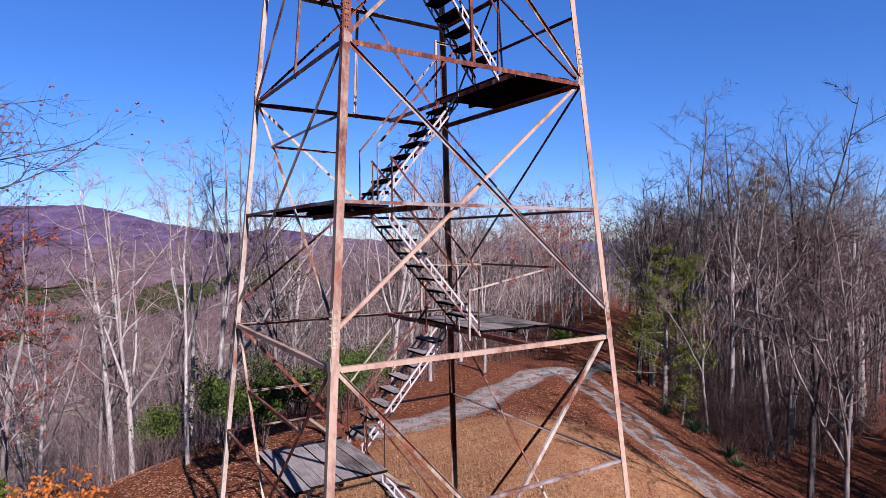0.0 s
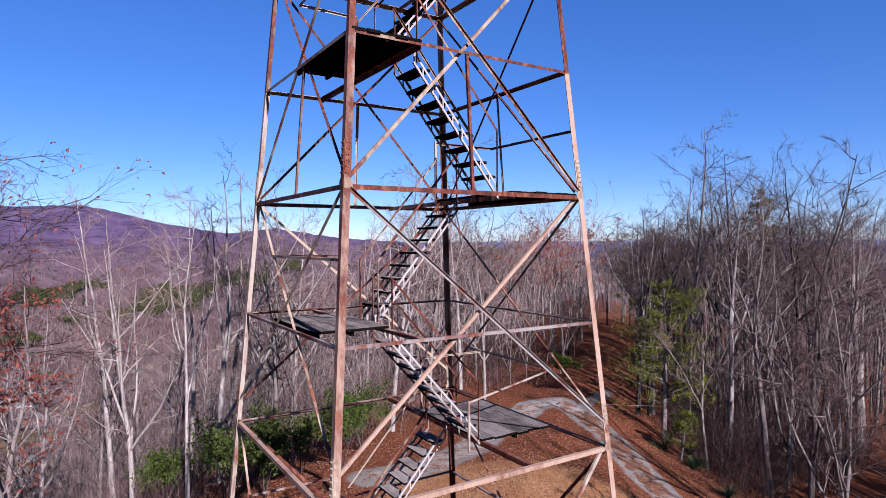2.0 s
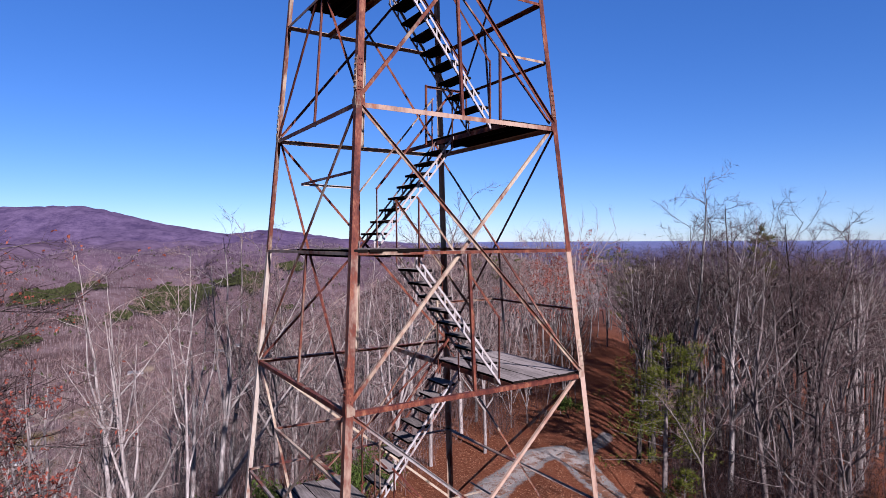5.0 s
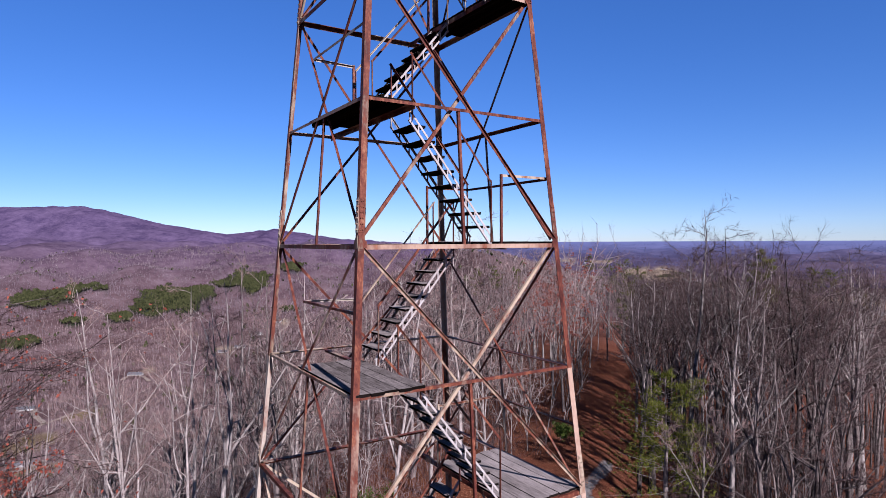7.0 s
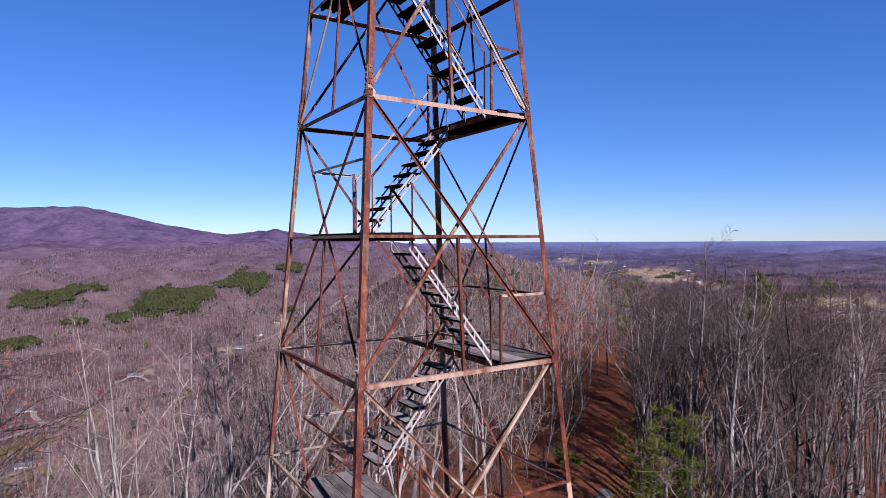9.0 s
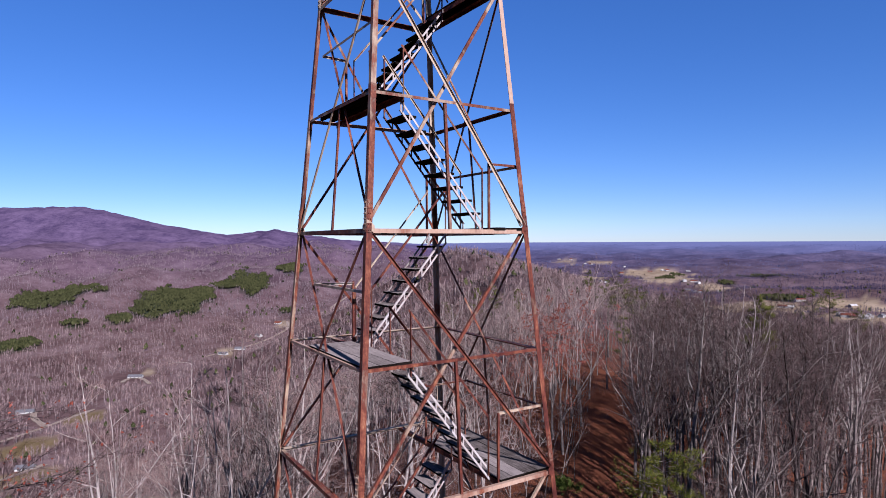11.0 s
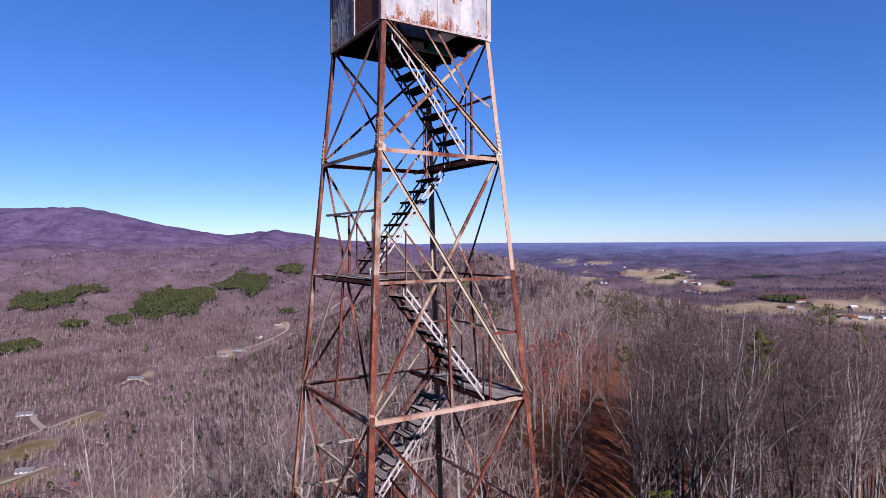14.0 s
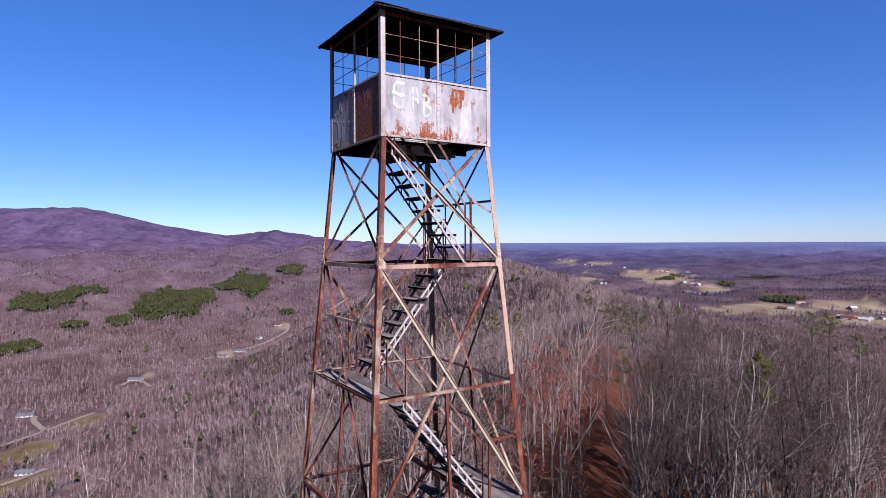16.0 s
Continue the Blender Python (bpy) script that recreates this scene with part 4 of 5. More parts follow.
# trees that stand out: x, y, height, radius, seed, colours, clear, limbs, fork
MARKED = [(27.3, 13.9, 19.8, 0.22, 11, SILVER, 0.5, 26, False), (17.8, 2.0, 16.0, 0.13, 12, GREY, 0.3, 30, False), (13.2, -1.3, 11.2, 0.09, 13, GREY, 0.35, 40, True),
          (22.5, 9.3, 10.0, 0.09, 14, PALE, 0.25, 20, False), (26.8, 10.9, 15.5, 0.18, 15, SILVER, 0.4, 30, True), (30.4, 8.1, 15.5, 0.19, 16, SILVER, 0.4, 30, True),
          (32.1, 7.0, 16.5, 0.2, 17, GREY, 0.4, 30, True), (-3.2, 26.1, 18.0, 0.16, 18, WHITE, 0.35, 26, True), (0.5, 25.8, 17.0, 0.15, 19, WHITE, 0.5, 12, False),
          (2.2, 24.7, 17.5, 0.16, 20, WHITE, 0.4, 16, True), (-1.3, 15.3, 12.5, 0.09, 21, WHITE, 0.5, 18, False), (4.2, 22.2, 15.0, 0.16, 22, GREY, 0.3, 28, True)]
for x, y, h, rad, seed, mats, clear, limbs, fork in MARKED:
    bare_tree("bare_tree", tall if mats is GREY else pale, G_NEAR, seed, ground_at(x, y), mats, height=h, radius=rad, clear=clear, limbs=limbs, fork=fork, sub=8, twig=9)
# an oak at the edge of the clearing that still holds red-brown leaves
bare_tree("oak_tree", "bare oak with a few red-brown leaves on spreading branches", "", 31, ground_at(-7.7, 14.9), GREY, (RED_LEAF, 1300, 0.11),
          height=17.0, radius=0.2, clear=0.3, limbs=30, fork=False, sub=8, twig=8, spread=1.5,
          boughs=[(0.90, -0.5, 4.5, 0.4), (0.82, -0.75, 5.5, 0.2), (0.76, -0.4, 6.0, 0.15), (0.70, -0.7, 6.5, 0.0), (0.60, -0.5, 5.5, 0.0), (0.52, -0.8, 5.5, -0.1), (0.44, -0.4, 5.0, -0.1)])
# oaks beside the woods road that keep some red leaves
for i, (x, y) in enumerate([(34.9, 34.3), (38.0, 39.1), (41.6, 41.8), (32.2, 30.0), (45.8, 46.7), (40.0, 35.5), (30.3, 33.6)]):
    bare_tree("oak_tree", "bare oak with thin red-brown leaves beside the woods road", "oaks beside the woods road", 40 + i, ground_at(x, y), PALE, (RED_LEAF, 900, 0.15),
              height=13.0 + i % 3, radius=0.13, clear=0.35, limbs=20, fork=i % 2 == 0, sub=6, twig=7)
bare_tree("oak_tree", "small oak holding dark red-brown leaves below the clearing", "", 32, ground_at(-6.7, 12.8), GREY, (RED_LEAF, 2600, 0.095),
          height=10.0, radius=0.11, clear=0.25, limbs=24, fork=True, sub=7, twig=6, spread=1.4)
bare_tree("oak_tree", "young oak with bright orange autumn leaves", "", 33, ground_at(-5.5, 5.6), GREY, (ORANGE_LEAF, 2300, 0.095),
          height=1.9, radius=0.035, clear=0.2, limbs=14, fork=True, sub=5, twig=5, spread=1.9)

protos = []
for mats, h, rad, clear, limbs, fork in [(GREY, 16.5, 0.175, 0.42, 30, False), (GREY, 15.0, 0.16, 0.36, 30, True), (PALE, 16.0, 0.14, 0.34, 32, False), (SILVER, 17.0, 0.19, 0.40, 30, True),
                                         (PALE, 14.0, 0.14, 0.30, 32, True), (PALE, 16.5, 0.16, 0.32, 32, True), (GREY, 13.0, 0.14, 0.40, 28, False), (GREY, 17.0, 0.18, 0.44, 30, True), (SILVER, 16.0, 0.18, 0.44, 28, True)]:
    protos.append((mats, dict(height=h, radius=rad, clear=clear, limbs=limbs, fork=fork, sub=7, twig=6, spread=1.2)))
SLIM = [(GREY, dict(height=8.0, radius=0.045, clear=0.3, limbs=13, fork=False, sub=4, twig=5)), (PALE, dict(height=6.5, radius=0.035, clear=0.25, limbs=12, fork=True, sub=4, twig=5))]

tr = random.Random(77)
spots = [(m[0], m[1], 1.6) for m in MARKED] + [(34.9, 34.3, 2), (38.0, 39.1, 2), (41.6, 41.8, 2), (32.2, 30.0, 2), (45.8, 46.7, 2), (40.0, 35.5, 2), (30.3, 33.6, 2), (23.0, 12.3, 5.0), (20.1, 7.1, 4.0), (20.6, 9.7, 4.0), (18.5, 5.0, 3.0)]


def open_ground(x, y, wide=0.0):
    """True where no tree stands: the clearing, the track, the woods road and the camera's column."""
    u, v = turn_uv(x, y)
    if math.hypot((x - 5.5) / (13.5 + wide), (y - 2.5) / (11.5 + wide)) < 1:
        return True
    if to_line(np.array(x), np.array(y), TRACK) < 2.4 + wide or to_line(np.array(x), np.array(y), PATHWAY) < 2.3 + wide:
        return True
    return math.hypot(x + 5, y + 9) < 13 and v < 6


def scatter(count, lo, hi, gap):
    placed = []
    tries = 0
    while len(placed) < count and tries < 40000:
        tries += 1
        a = tr.uniform(-0.85, 0.85)
        d = lo + (hi - lo) * tr.random() ** 0.75
        x, y = uv_xy(d * math.sin(a), d * math.cos(a))
        if open_ground(x, y) or any((x - q[0]) ** 2 + (y - q[1]) ** 2 < (gap + q[2] * 0.5) ** 2 for q in spots):
            continue
        spots.append((x, y, gap))
        placed.append((x, y))
    return placed


built = {}


def capped(x, y, height):
    """The size at which a tree's top stays under the ridge woods' even canopy, lower along the woods road."""
    young = to_line(np.array(x), np.array(y), PATHWAY) < 7.5
    return max(0.45, ((tr.uniform(9.5, 11.8) if young else tr.uniform(14.2, 16.4)) - float(land(x, y))) / height)


def plant(kinds, places, group, labels):
    for x, y in sorted(places, key=lambda q: float(land(*q))):
        # pale bark on the valley side, dark bark along the ridge
        u, v = turn_uv(x, y)
        want = (PALE,) if tr.random() < (0.8 if u < 0.25 * v else 0.06) else (GREY, SILVER)
        i = tr.choice([j for j, q in enumerate(kinds) if q[0] in want])
        key = (id(kinds), i)
        turn = tr.uniform(0, 360)
        if key not in built:
            mats, kw = kinds[i]
            built[key] = bare_tree("bare_tree", labels[0] if mats is GREY else labels[1], group, 100 + i + 20 * len(labels[0]) % 7, ground_at(x, y), mats, **kw)
            continue
        m = pose(*ground_at(x, y), tr.uniform(-2.5, 2.5), tr.uniform(-2.5, 2.5), turn)
        s = min(tr.uniform(0.80, 1.02), capped(x, y, kinds[i][1]["height"]))
        copy_thing(built[key], m @ Matrix.Diagonal((s, s, s * tr.uniform(0.94, 1.06), 1)))


plant(protos, scatter(132, 17, 72, 2.0), G_NEAR, (tall, pale))
# dense dark woods down the far side of the ridge
DENSE = [(m, dict(height=h, radius=rd, clear=cl, limbs=28, fork=f, sub=7, twig=6, spread=1.2)) for m, h, rd, cl, f in ((GREY, 17.0, 0.18, 0.44, False), (SILVER, 17.5, 0.20, 0.46, True), (GREY, 16.0, 0.17, 0.40, True), (GREY, 17.5, 0.19, 0.50, False))]
dense = []
for _ in range(4000):
    d, a = 20 + 52 * tr.random() ** 0.85, tr.uniform(0.42, 0.80)
    x, y = uv_xy(d * math.sin(a), d * math.cos(a))
    if len(dense) < 76 and not open_ground(x, y) and all((x - q[0]) ** 2 + (y - q[1]) ** 2 > (1.0 + q[2] * 0.5) ** 2 for q in spots):
        spots.append((x, y, 1.2))
        dense.append((x, y))
for i, (x, y) in enumerate(sorted(dense, key=lambda q: float(land(*q)))):
    k = i % len(DENSE)
    if ("dense", k) not in built:
        built["dense", k] = bare_tree("bare_tree", tall if DENSE[k][0] is GREY else pale, G_NEAR, 160 + k, ground_at(x, y), DENSE[k][0], **DENSE[k][1])
        continue
    s = min(tr.uniform(0.9, 1.12), capped(x, y, DENSE[k][1]["height"]))
    copy_thing(built["dense", k], pose(*ground_at(x, y), tr.uniform(-2.5, 2.5), tr.uniform(-2.5, 2.5), tr.uniform(0, 360)) @ Matrix.Diagonal((s * 1.05, s * 1.05, s, 1)))
plant(SLIM, scatter(90, 16, 52, 0.9), "slim saplings in the woods", ("slim bare sapling in the leaf litter", "slim pale leafless sapling in the underbrush"))
# thin saplings among the dark woods
thin = []
for _ in range(3000):
    d, a = tr.uniform(14, 36), tr.uniform(0.45, 0.82)
    x, y = uv_xy(d * math.sin(a), d * math.cos(a))
    if len(thin) < 32 and all((x - p[0]) ** 2 + (y - p[1]) ** 2 > p[2] ** 2 for p in spots if p[2] > 2.5) and not open_ground(x, y) and all(math.hypot(x - p, y - q) > 0.8 for p, q in thin):
        thin.append((x, y))
plant(SLIM, thin, "slim saplings in the woods", ("slim bare sapling in the leaf litter", "slim pale leafless sapling in the underbrush"))
# trees south of the track, that throw their shadows over it
south = []
for _ in range(900):
    x, y = tr.uniform(17, 38), tr.uniform(-24, 2)
    u, v = turn_uv(x, y)
    if len(south) < 40 and u > 0.79 * (v + 11) + 4.0 and math.hypot(x - 10, y + 3) > 5 and to_line(np.array(x), np.array(y), TRACK) > 2.5 and all(math.hypot(x - a, y - b) > 2.4 for a, b in south):
        south.append((x, y))
south += [(15.0, -12.0), (17.2, -9.0), (13.6, -16.0), (16.6, -17.0), (18.8, -13.0), (12.8, -20.5)]
plant(protos, south, G_NEAR, (tall, pale))


# ---- evergreens and low plants ----
def evergreen_shrub(at, seed, w, h, label):
    r = random.Random(seed)
    ob = thing("evergreen_shrub", label, "shrub", at, "evergreen shrubs")
    V, F = [], []
    pts = []
    for i in range(9):
        a, k = r.uniform(0, 6.28), r.uniform(0.2, 1.0)
        tip = Vector((math.cos(a) * w * k, math.sin(a) * w * k, h * r.uniform(0.55, 1.0)))
        midp = tip * 0.5 + Vector((0, 0, h * 0.15))
        tube(V, F, [Vector((0, 0, 0)), midp, tip], [0.018, 0.012, 0.006], 4)
        for _ in range(260):
            g = r.random()
            c = midp.lerp(tip, g)
            pts.append(c + Vector((r.gauss(0, 0.3), r.gauss(0, 0.3), r.gauss(0, 0.26))) * (w * 0.45))
    arrays("stem", V, F, TWIG, ob)
    V, F = leaf_mesh(pts, 0.11, r, 0.5)
    arrays("foliage", V, F, EVERGREEN, ob)
    return ob


shrub_spots = [(4.4, 13.7, 1.6, 3.3), (6.1, 15.5, 1.8, 3.6), (2.8, 14.2, 1.5, 3.0), (-0.3, 13.3, 1.8, 4.2), (1.1, 13.4, 1.6, 3.4), (1.2, 15.2, 1.5, 2.8), (25.5, 22.4, 1.2, 1.8), (-1.8, 17.6, 1.7, 2.6)]
for i, (x, y, w, h) in enumerate(shrub_spots):
    evergreen_shrub(ground_at(x, y, 0.05), 300 + i, w, h, "dark green broadleaf shrub at the edge of the woods")


def pine(name, at, seed, h, w, label, tiers, dens, low=0.28, full=0.0):
    r = random.Random(seed)
    ob = thing(name, label, "tree", at, "pines among the bare trees")
    V, F, NV, NF = [], [], [], []
    top = Vector((r.uniform(-0.2, 0.2), r.uniform(-0.2, 0.2), h))
    tube(V, F, [Vector((0, 0, 0)), top * 0.5 + Vector((0.1, 0, 0)), top], [h * 0.014 + 0.03, h * 0.009 + 0.02, 0.01], 6)
    for t in range(tiers):
        g = low + (1 - low) * (t + r.random()) / tiers
        for b in range(r.choice((3, 4, 5))):
            a = r.uniform(0, 6.28)
            e = (g - low) / (1 - low)
            L = w * ((1.12 - e) * (1 - full) + full * math.sqrt(max(0.05, 1.1 - e * e))) * r.uniform(0.35, 1.1) + 0.15
            p = top * (g + r.uniform(-0.02, 0.02))
            d = Vector((math.cos(a), math.sin(a), r.uniform(0.1, 0.5))).normalized()
            q = p + d * L
            tube(V, F, [p, q], [0.018, 0.005], 3)
            for _ in range(dens):
                c = p.lerp(q, r.uniform(0.25, 1.05)) + vec(r, 0.16 * (0.4 + L * 0.4))
                for _ in range(3):
                    e = (d * 0.5 + vec(r, 0.9) + Vector((0, 0, 0.25))).normalized()
                    spike(NV, NF, c, e, r.uniform(0.16, 0.34) * (1.5 if low > 0.4 else 1.0), 0.016 * (1.8 if low > 0.4 else 1.0), Vector((0, 0, 0)))
    arrays("trunk", V, F, BARK, ob)
    arrays("needles", NV, NF, NEEDLE if low < 0.4 else PINE_OLD, ob)
    return ob


pine("young_pine", ground_at(23.0, 12.3), 401, 8.6, 3.8, "young yellow-green pine beside the woods road", 20, 32, 0.2, 0.6)
pine("young_pine", ground_at(21.6, 10.2), 402, 2.6, 1.2, "small yellow-green pine on the bank", 9, 10)
pine("young_pine", ground_at(26.2, 15.9), 403, 6.2, 1.7, "young yellow-green pine beside the woods road", 13, 13)
pine("tall_pine", ground_at(43.8, 18.7), 404, 17.8, 1.25, "tall green pine standing above the bare woods", 9, 20, 0.76, 0.7)
# pines along the ridge: x, y, height, crown width, foot of the crown
for i, (x, y, h, w, low) in enumerate([(86.8, 70.6, 16.2, 3.4, 0.62), (84.0, 72.1, 15.2, 3.2, 0.6), (89.5, 69.2, 15.0, 3.0, 0.6), (74.6, 116.0, 22.5, 2.6, 0.72), (65.4, 84.1, 18.0, 1.8, 0.75), (62.4, 86.0, 18.8, 1.6, 0.75),
                                       (69.1, 81.7, 15.8, 1.5, 0.72), (104.6, 97.1, 16.5, 1.7, 0.75), (69.7, 56.1, 9.6, 2.0, 0.4), (120.7, 49.2, 22.6, 3.2, 0.78), (118.0, 50.9, 21.8, 2.8, 0.76), (125.8, 46.0, 20.2, 2.4, 0.74)]):
    pine("tall_pine", ground_at(x, y), 410 + i, h, w, "tall olive-green pine standing above the bare woods", 8, 12, max(low, 0.41), 0.75)
pine("young_pine", ground_at(-7.0, 10.5), 407, 2.0, 1.0, "small green pine sapling on the slope", 8, 9)


def yucca(at, seed, n, size):
    r = random.Random(seed)
    V, F = [], []
    for i in range(n):
        a, e = r.uniform(0, 6.28), r.uniform(0.25, 1.4)
        d = Vector((math.cos(a) * math.cos(e), math.sin(a) * math.cos(e), math.sin(e)))
        s = Vector((-math.sin(a), math.cos(a), 0)) * 0.022
        L = size * r.uniform(0.7, 1.2)
        m = d * L * 0.55 + Vector((0, 0, 0.03))
        t = d * L + Vector((0, 0, -0.12 * L))
        b = len(V)
        up = Vector((0, 0, 0.012))
        V += [tuple(-s), tuple(s), tuple(m - s), tuple(m + s), tuple(m + up), tuple(t)]
        F += [(b, b + 1, b + 4), (b, b + 4, b + 2), (b + 1, b + 3, b + 4), (b + 2, b + 4, b + 5), (b + 3, b + 5, b + 4)]
    ob = arrays("yucca", V, F, BLADE)
    ob.location = at
    return tagged(ob, "clump of grey-green yucca blades in leaf litter", "plant", "yucca clumps on the bank")


for i, (x, y, n, s) in enumerate([(21.6, 11.2, 70, 0.95), (21.9, 9.6, 60, 0.9), (21.2, 9.2, 50, 0.8), (20.2, 6.7, 55, 0.85), (19.2, 5.7, 45, 0.7), (23.1, 10.8, 40, 0.8)]):
    yucca(ground_at(x, y, 0.02), 500 + i, n, s)


# ---- masses: woods, leaves, grass ----
def low_tree(seed, h):
    """A light bare tree for the woods further off: arrays of vertices, faces and stem flags."""
    r = random.Random(seed)
    V, F, TV, TF = [], [], [], []
    up = Vector((0, 0, 1))
    p = [Vector((0, 0, 0))]
    d = up.copy()
    for i in range(3):
        d = (d + vec(r, 0.10)).normalized()
        p.append(p[-1] + d * h * r.uniform(0.13, 0.19))
    tube(V, F, p, [0.12, 0.10, 0.09, 0.075], 3)
    turn = r.uniform(0, 6.28)
    for k in range(r.choice((3, 4, 5))):
        turn += 1.5 + r.uniform(-0.4, 0.4)
        d = (up * r.uniform(0.7, 1.5) + Vector((math.cos(turn), math.sin(turn), 0)) * r.uniform(0.3, 0.9)).normalized()
        q = [p[-1] if k % 2 else p[-2].lerp(p[-1], 0.5)]
        for i in range(3):
            d = (d + vec(r, 0.25) + up * 0.18).normalized()
            q.append(q[-1] + d * h * r.uniform(0.14, 0.20))
        tube(V, F, q, [0.065, 0.05, 0.035, 0.012], 3)
        for j in range(5):
            f = 0.5 + 2.4 * (j + r.random()) / 5
            i = min(int(f), 2)
            b = q[i].lerp(q[i + 1], f - i)
            e = ((q[i + 1] - q[i]).normalized() * 0.6 + vec(r, 0.9) + up * 0.25).normalized()
            L = h * r.uniform(0.10, 0.22)
            spike(V, F, b, e, L, 0.032, vec(r, 0.3))
            for m in range(5):
                td = (e * 0.8 + vec(r, 1.0) + up * 0.2).normalized()
                spike(TV, TF, b + e * L * r.uniform(0.2, 0.95), td, L * r.uniform(0.3, 0.7), 0.018, vec(r, 0.2))
    return np.array(V + TV), np.array(F + [tuple(i + len(V) for i in f) for f in TF]), np.array([1.0] * len(V) + [0.0] * len(TV))


def flagged(ob, stem):
    """Marks the vertices of stems and limbs, for the material."""
    ob.data.attributes.new("stem", "FLOAT", "POINT").data.foreach_set("value", np.asarray(stem, dtype=np.float32))
    return ob


def joined(name, variants, places, material, label, rs):
    """Joins scaled and turned copies of the variants into one mesh."""
    VV, FF, SS, base = [], [], [], 0
    for x, y, z, s in places:
        V, F, S = variants[rs.randint(len(variants))]
        a = rs.uniform(0, 6.283)
        c, n = math.cos(a), math.sin(a)
        W = V * (s, s, s)
        W = np.column_stack([W[:, 0] * c - W[:, 1] * n + x, W[:, 0] * n + W[:, 1] * c + y, W[:, 2] + z])
        VV.append(W)
        FF.append(F + base)
        SS.append(S)
        base += len(W)
    ob = flagged(arrays(name, np.vstack(VV), np.vstack(FF), material), np.concatenate(SS))
    return tagged(ob, label, "woods", kind="stuff")


rs = np.random.RandomState(9)
variants = [low_tree(600 + i, 14.5 + i % 4) for i in range(10)]


def belt(count, lo, hi, power, seed):
    q = np.random.RandomState(seed)
    a = q.uniform(-0.80, 0.80, count)
    d = lo + (hi - lo) * q.random_sample(count) ** power
    x, y = uv_xy(d * np.sin(a), d * np.cos(a))
    keep = (to_line(x, y, PATHWAY) > 2.4)
    return x[keep], y[keep], q


x, y, q = belt(1300, 58, 430, 0.9, 21)
u, v = turn_uv(x, y)
z = land(x, y) - 0.3
size = q.uniform(0.75, 1.15, len(x))
west = u < 0.3 * v
for name, side, mat, label in (("ridge_woods", ~west, WOODS, "dense bare grey-brown winter woods along the ridge"), ("slope_woods", west, WOODS_PALE, "bare pale grey woods on the valley slope")):
    joined(name, variants, list(zip(x[side], y[side], z[side], size[side])), mat, label, rs)


def brush_clump(seed):
    """A low spray of thin bare shoots."""
    r = random.Random(seed)
    V, F = [], []
    for i in range(9):
        a, e = r.uniform(0, 6.28), r.uniform(0.9, 1.5)
        d = Vector((math.cos(a) * math.cos(e), math.sin(a) * math.cos(e), math.sin(e)))
        b = Vector((r.uniform(-0.7, 0.7), r.uniform(-0.7, 0.7), 0))
        L = r.uniform(0.9, 3.4)
        spike(V, F, b, d, L, 0.012, vec(r, 0.3))
        for k in range(4):
            td = (d + vec(r, 0.9)).normalized()
            spike(V, F, b + d * L * r.uniform(0.3, 0.9), td, L * r.uniform(0.2, 0.45), 0.008, vec(r, 0.1))
    return np.array(V), np.array(F), np.zeros(len(V))


qb = np.random.RandomState(23)
bx, by = [], []
while len(bx) < 1500:
    # thickest down the valley side and at the edge of the ridge woods
    lo, hi, reach = (-0.8, 0.8, 65) if len(bx) < 600 else (-0.8, 0.2, 65) if len(bx) < 1150 else (0.42, 0.82, 32)
    a, d = qb.uniform(lo, hi), 15 + reach * qb.random_sample() ** 0.9
    px, py = uv_xy(d * math.sin(a), d * math.cos(a))
    if not open_ground(px, py, 2.2):
        bx.append(px)
        by.append(py)
bx, by = np.array(bx), np.array(by)
clumps = [brush_clump(700 + i) for i in range(8)]
bu, bv = turn_uv(bx, by)
for side, mat, label in ((bu < 0.1 * bv, WOODS_PALE, "pale thin bare underbrush on the slope"), (bu >= 0.1 * bv, TWIG, "thin bare underbrush on the forest floor")):
    joined("underbrush", clumps, list(zip(bx[side], by[side], land(bx[side], by[side]) - 0.05, qb.uniform(0.6, 1.4, side.sum()))), mat, label, qb)
# unseen woods added beside and behind the clearing, only to shade the ground
wx, wy = uv_xy(qb.uniform(12, 55, 640), qb.uniform(-36, 16, 640))
ok = np.array([not open_ground(a, b, 1.0) and math.hypot(a + 5, b + 9) > 16 and a > 20.5 and abs(turn_uv(a, b)[0]) > 0.95 * (turn_uv(a, b)[1] + 14) + 5 for a, b in zip(wx, wy)])
wx, wy = wx[ok], wy[ok]
joined("side_woods", variants, list(zip(wx, wy, land(wx, wy) - 0.3, qb.uniform(0.85, 1.05, len(wx)))), TWIG, "unseen bare winter woods added beside the clearing for shade", qb)


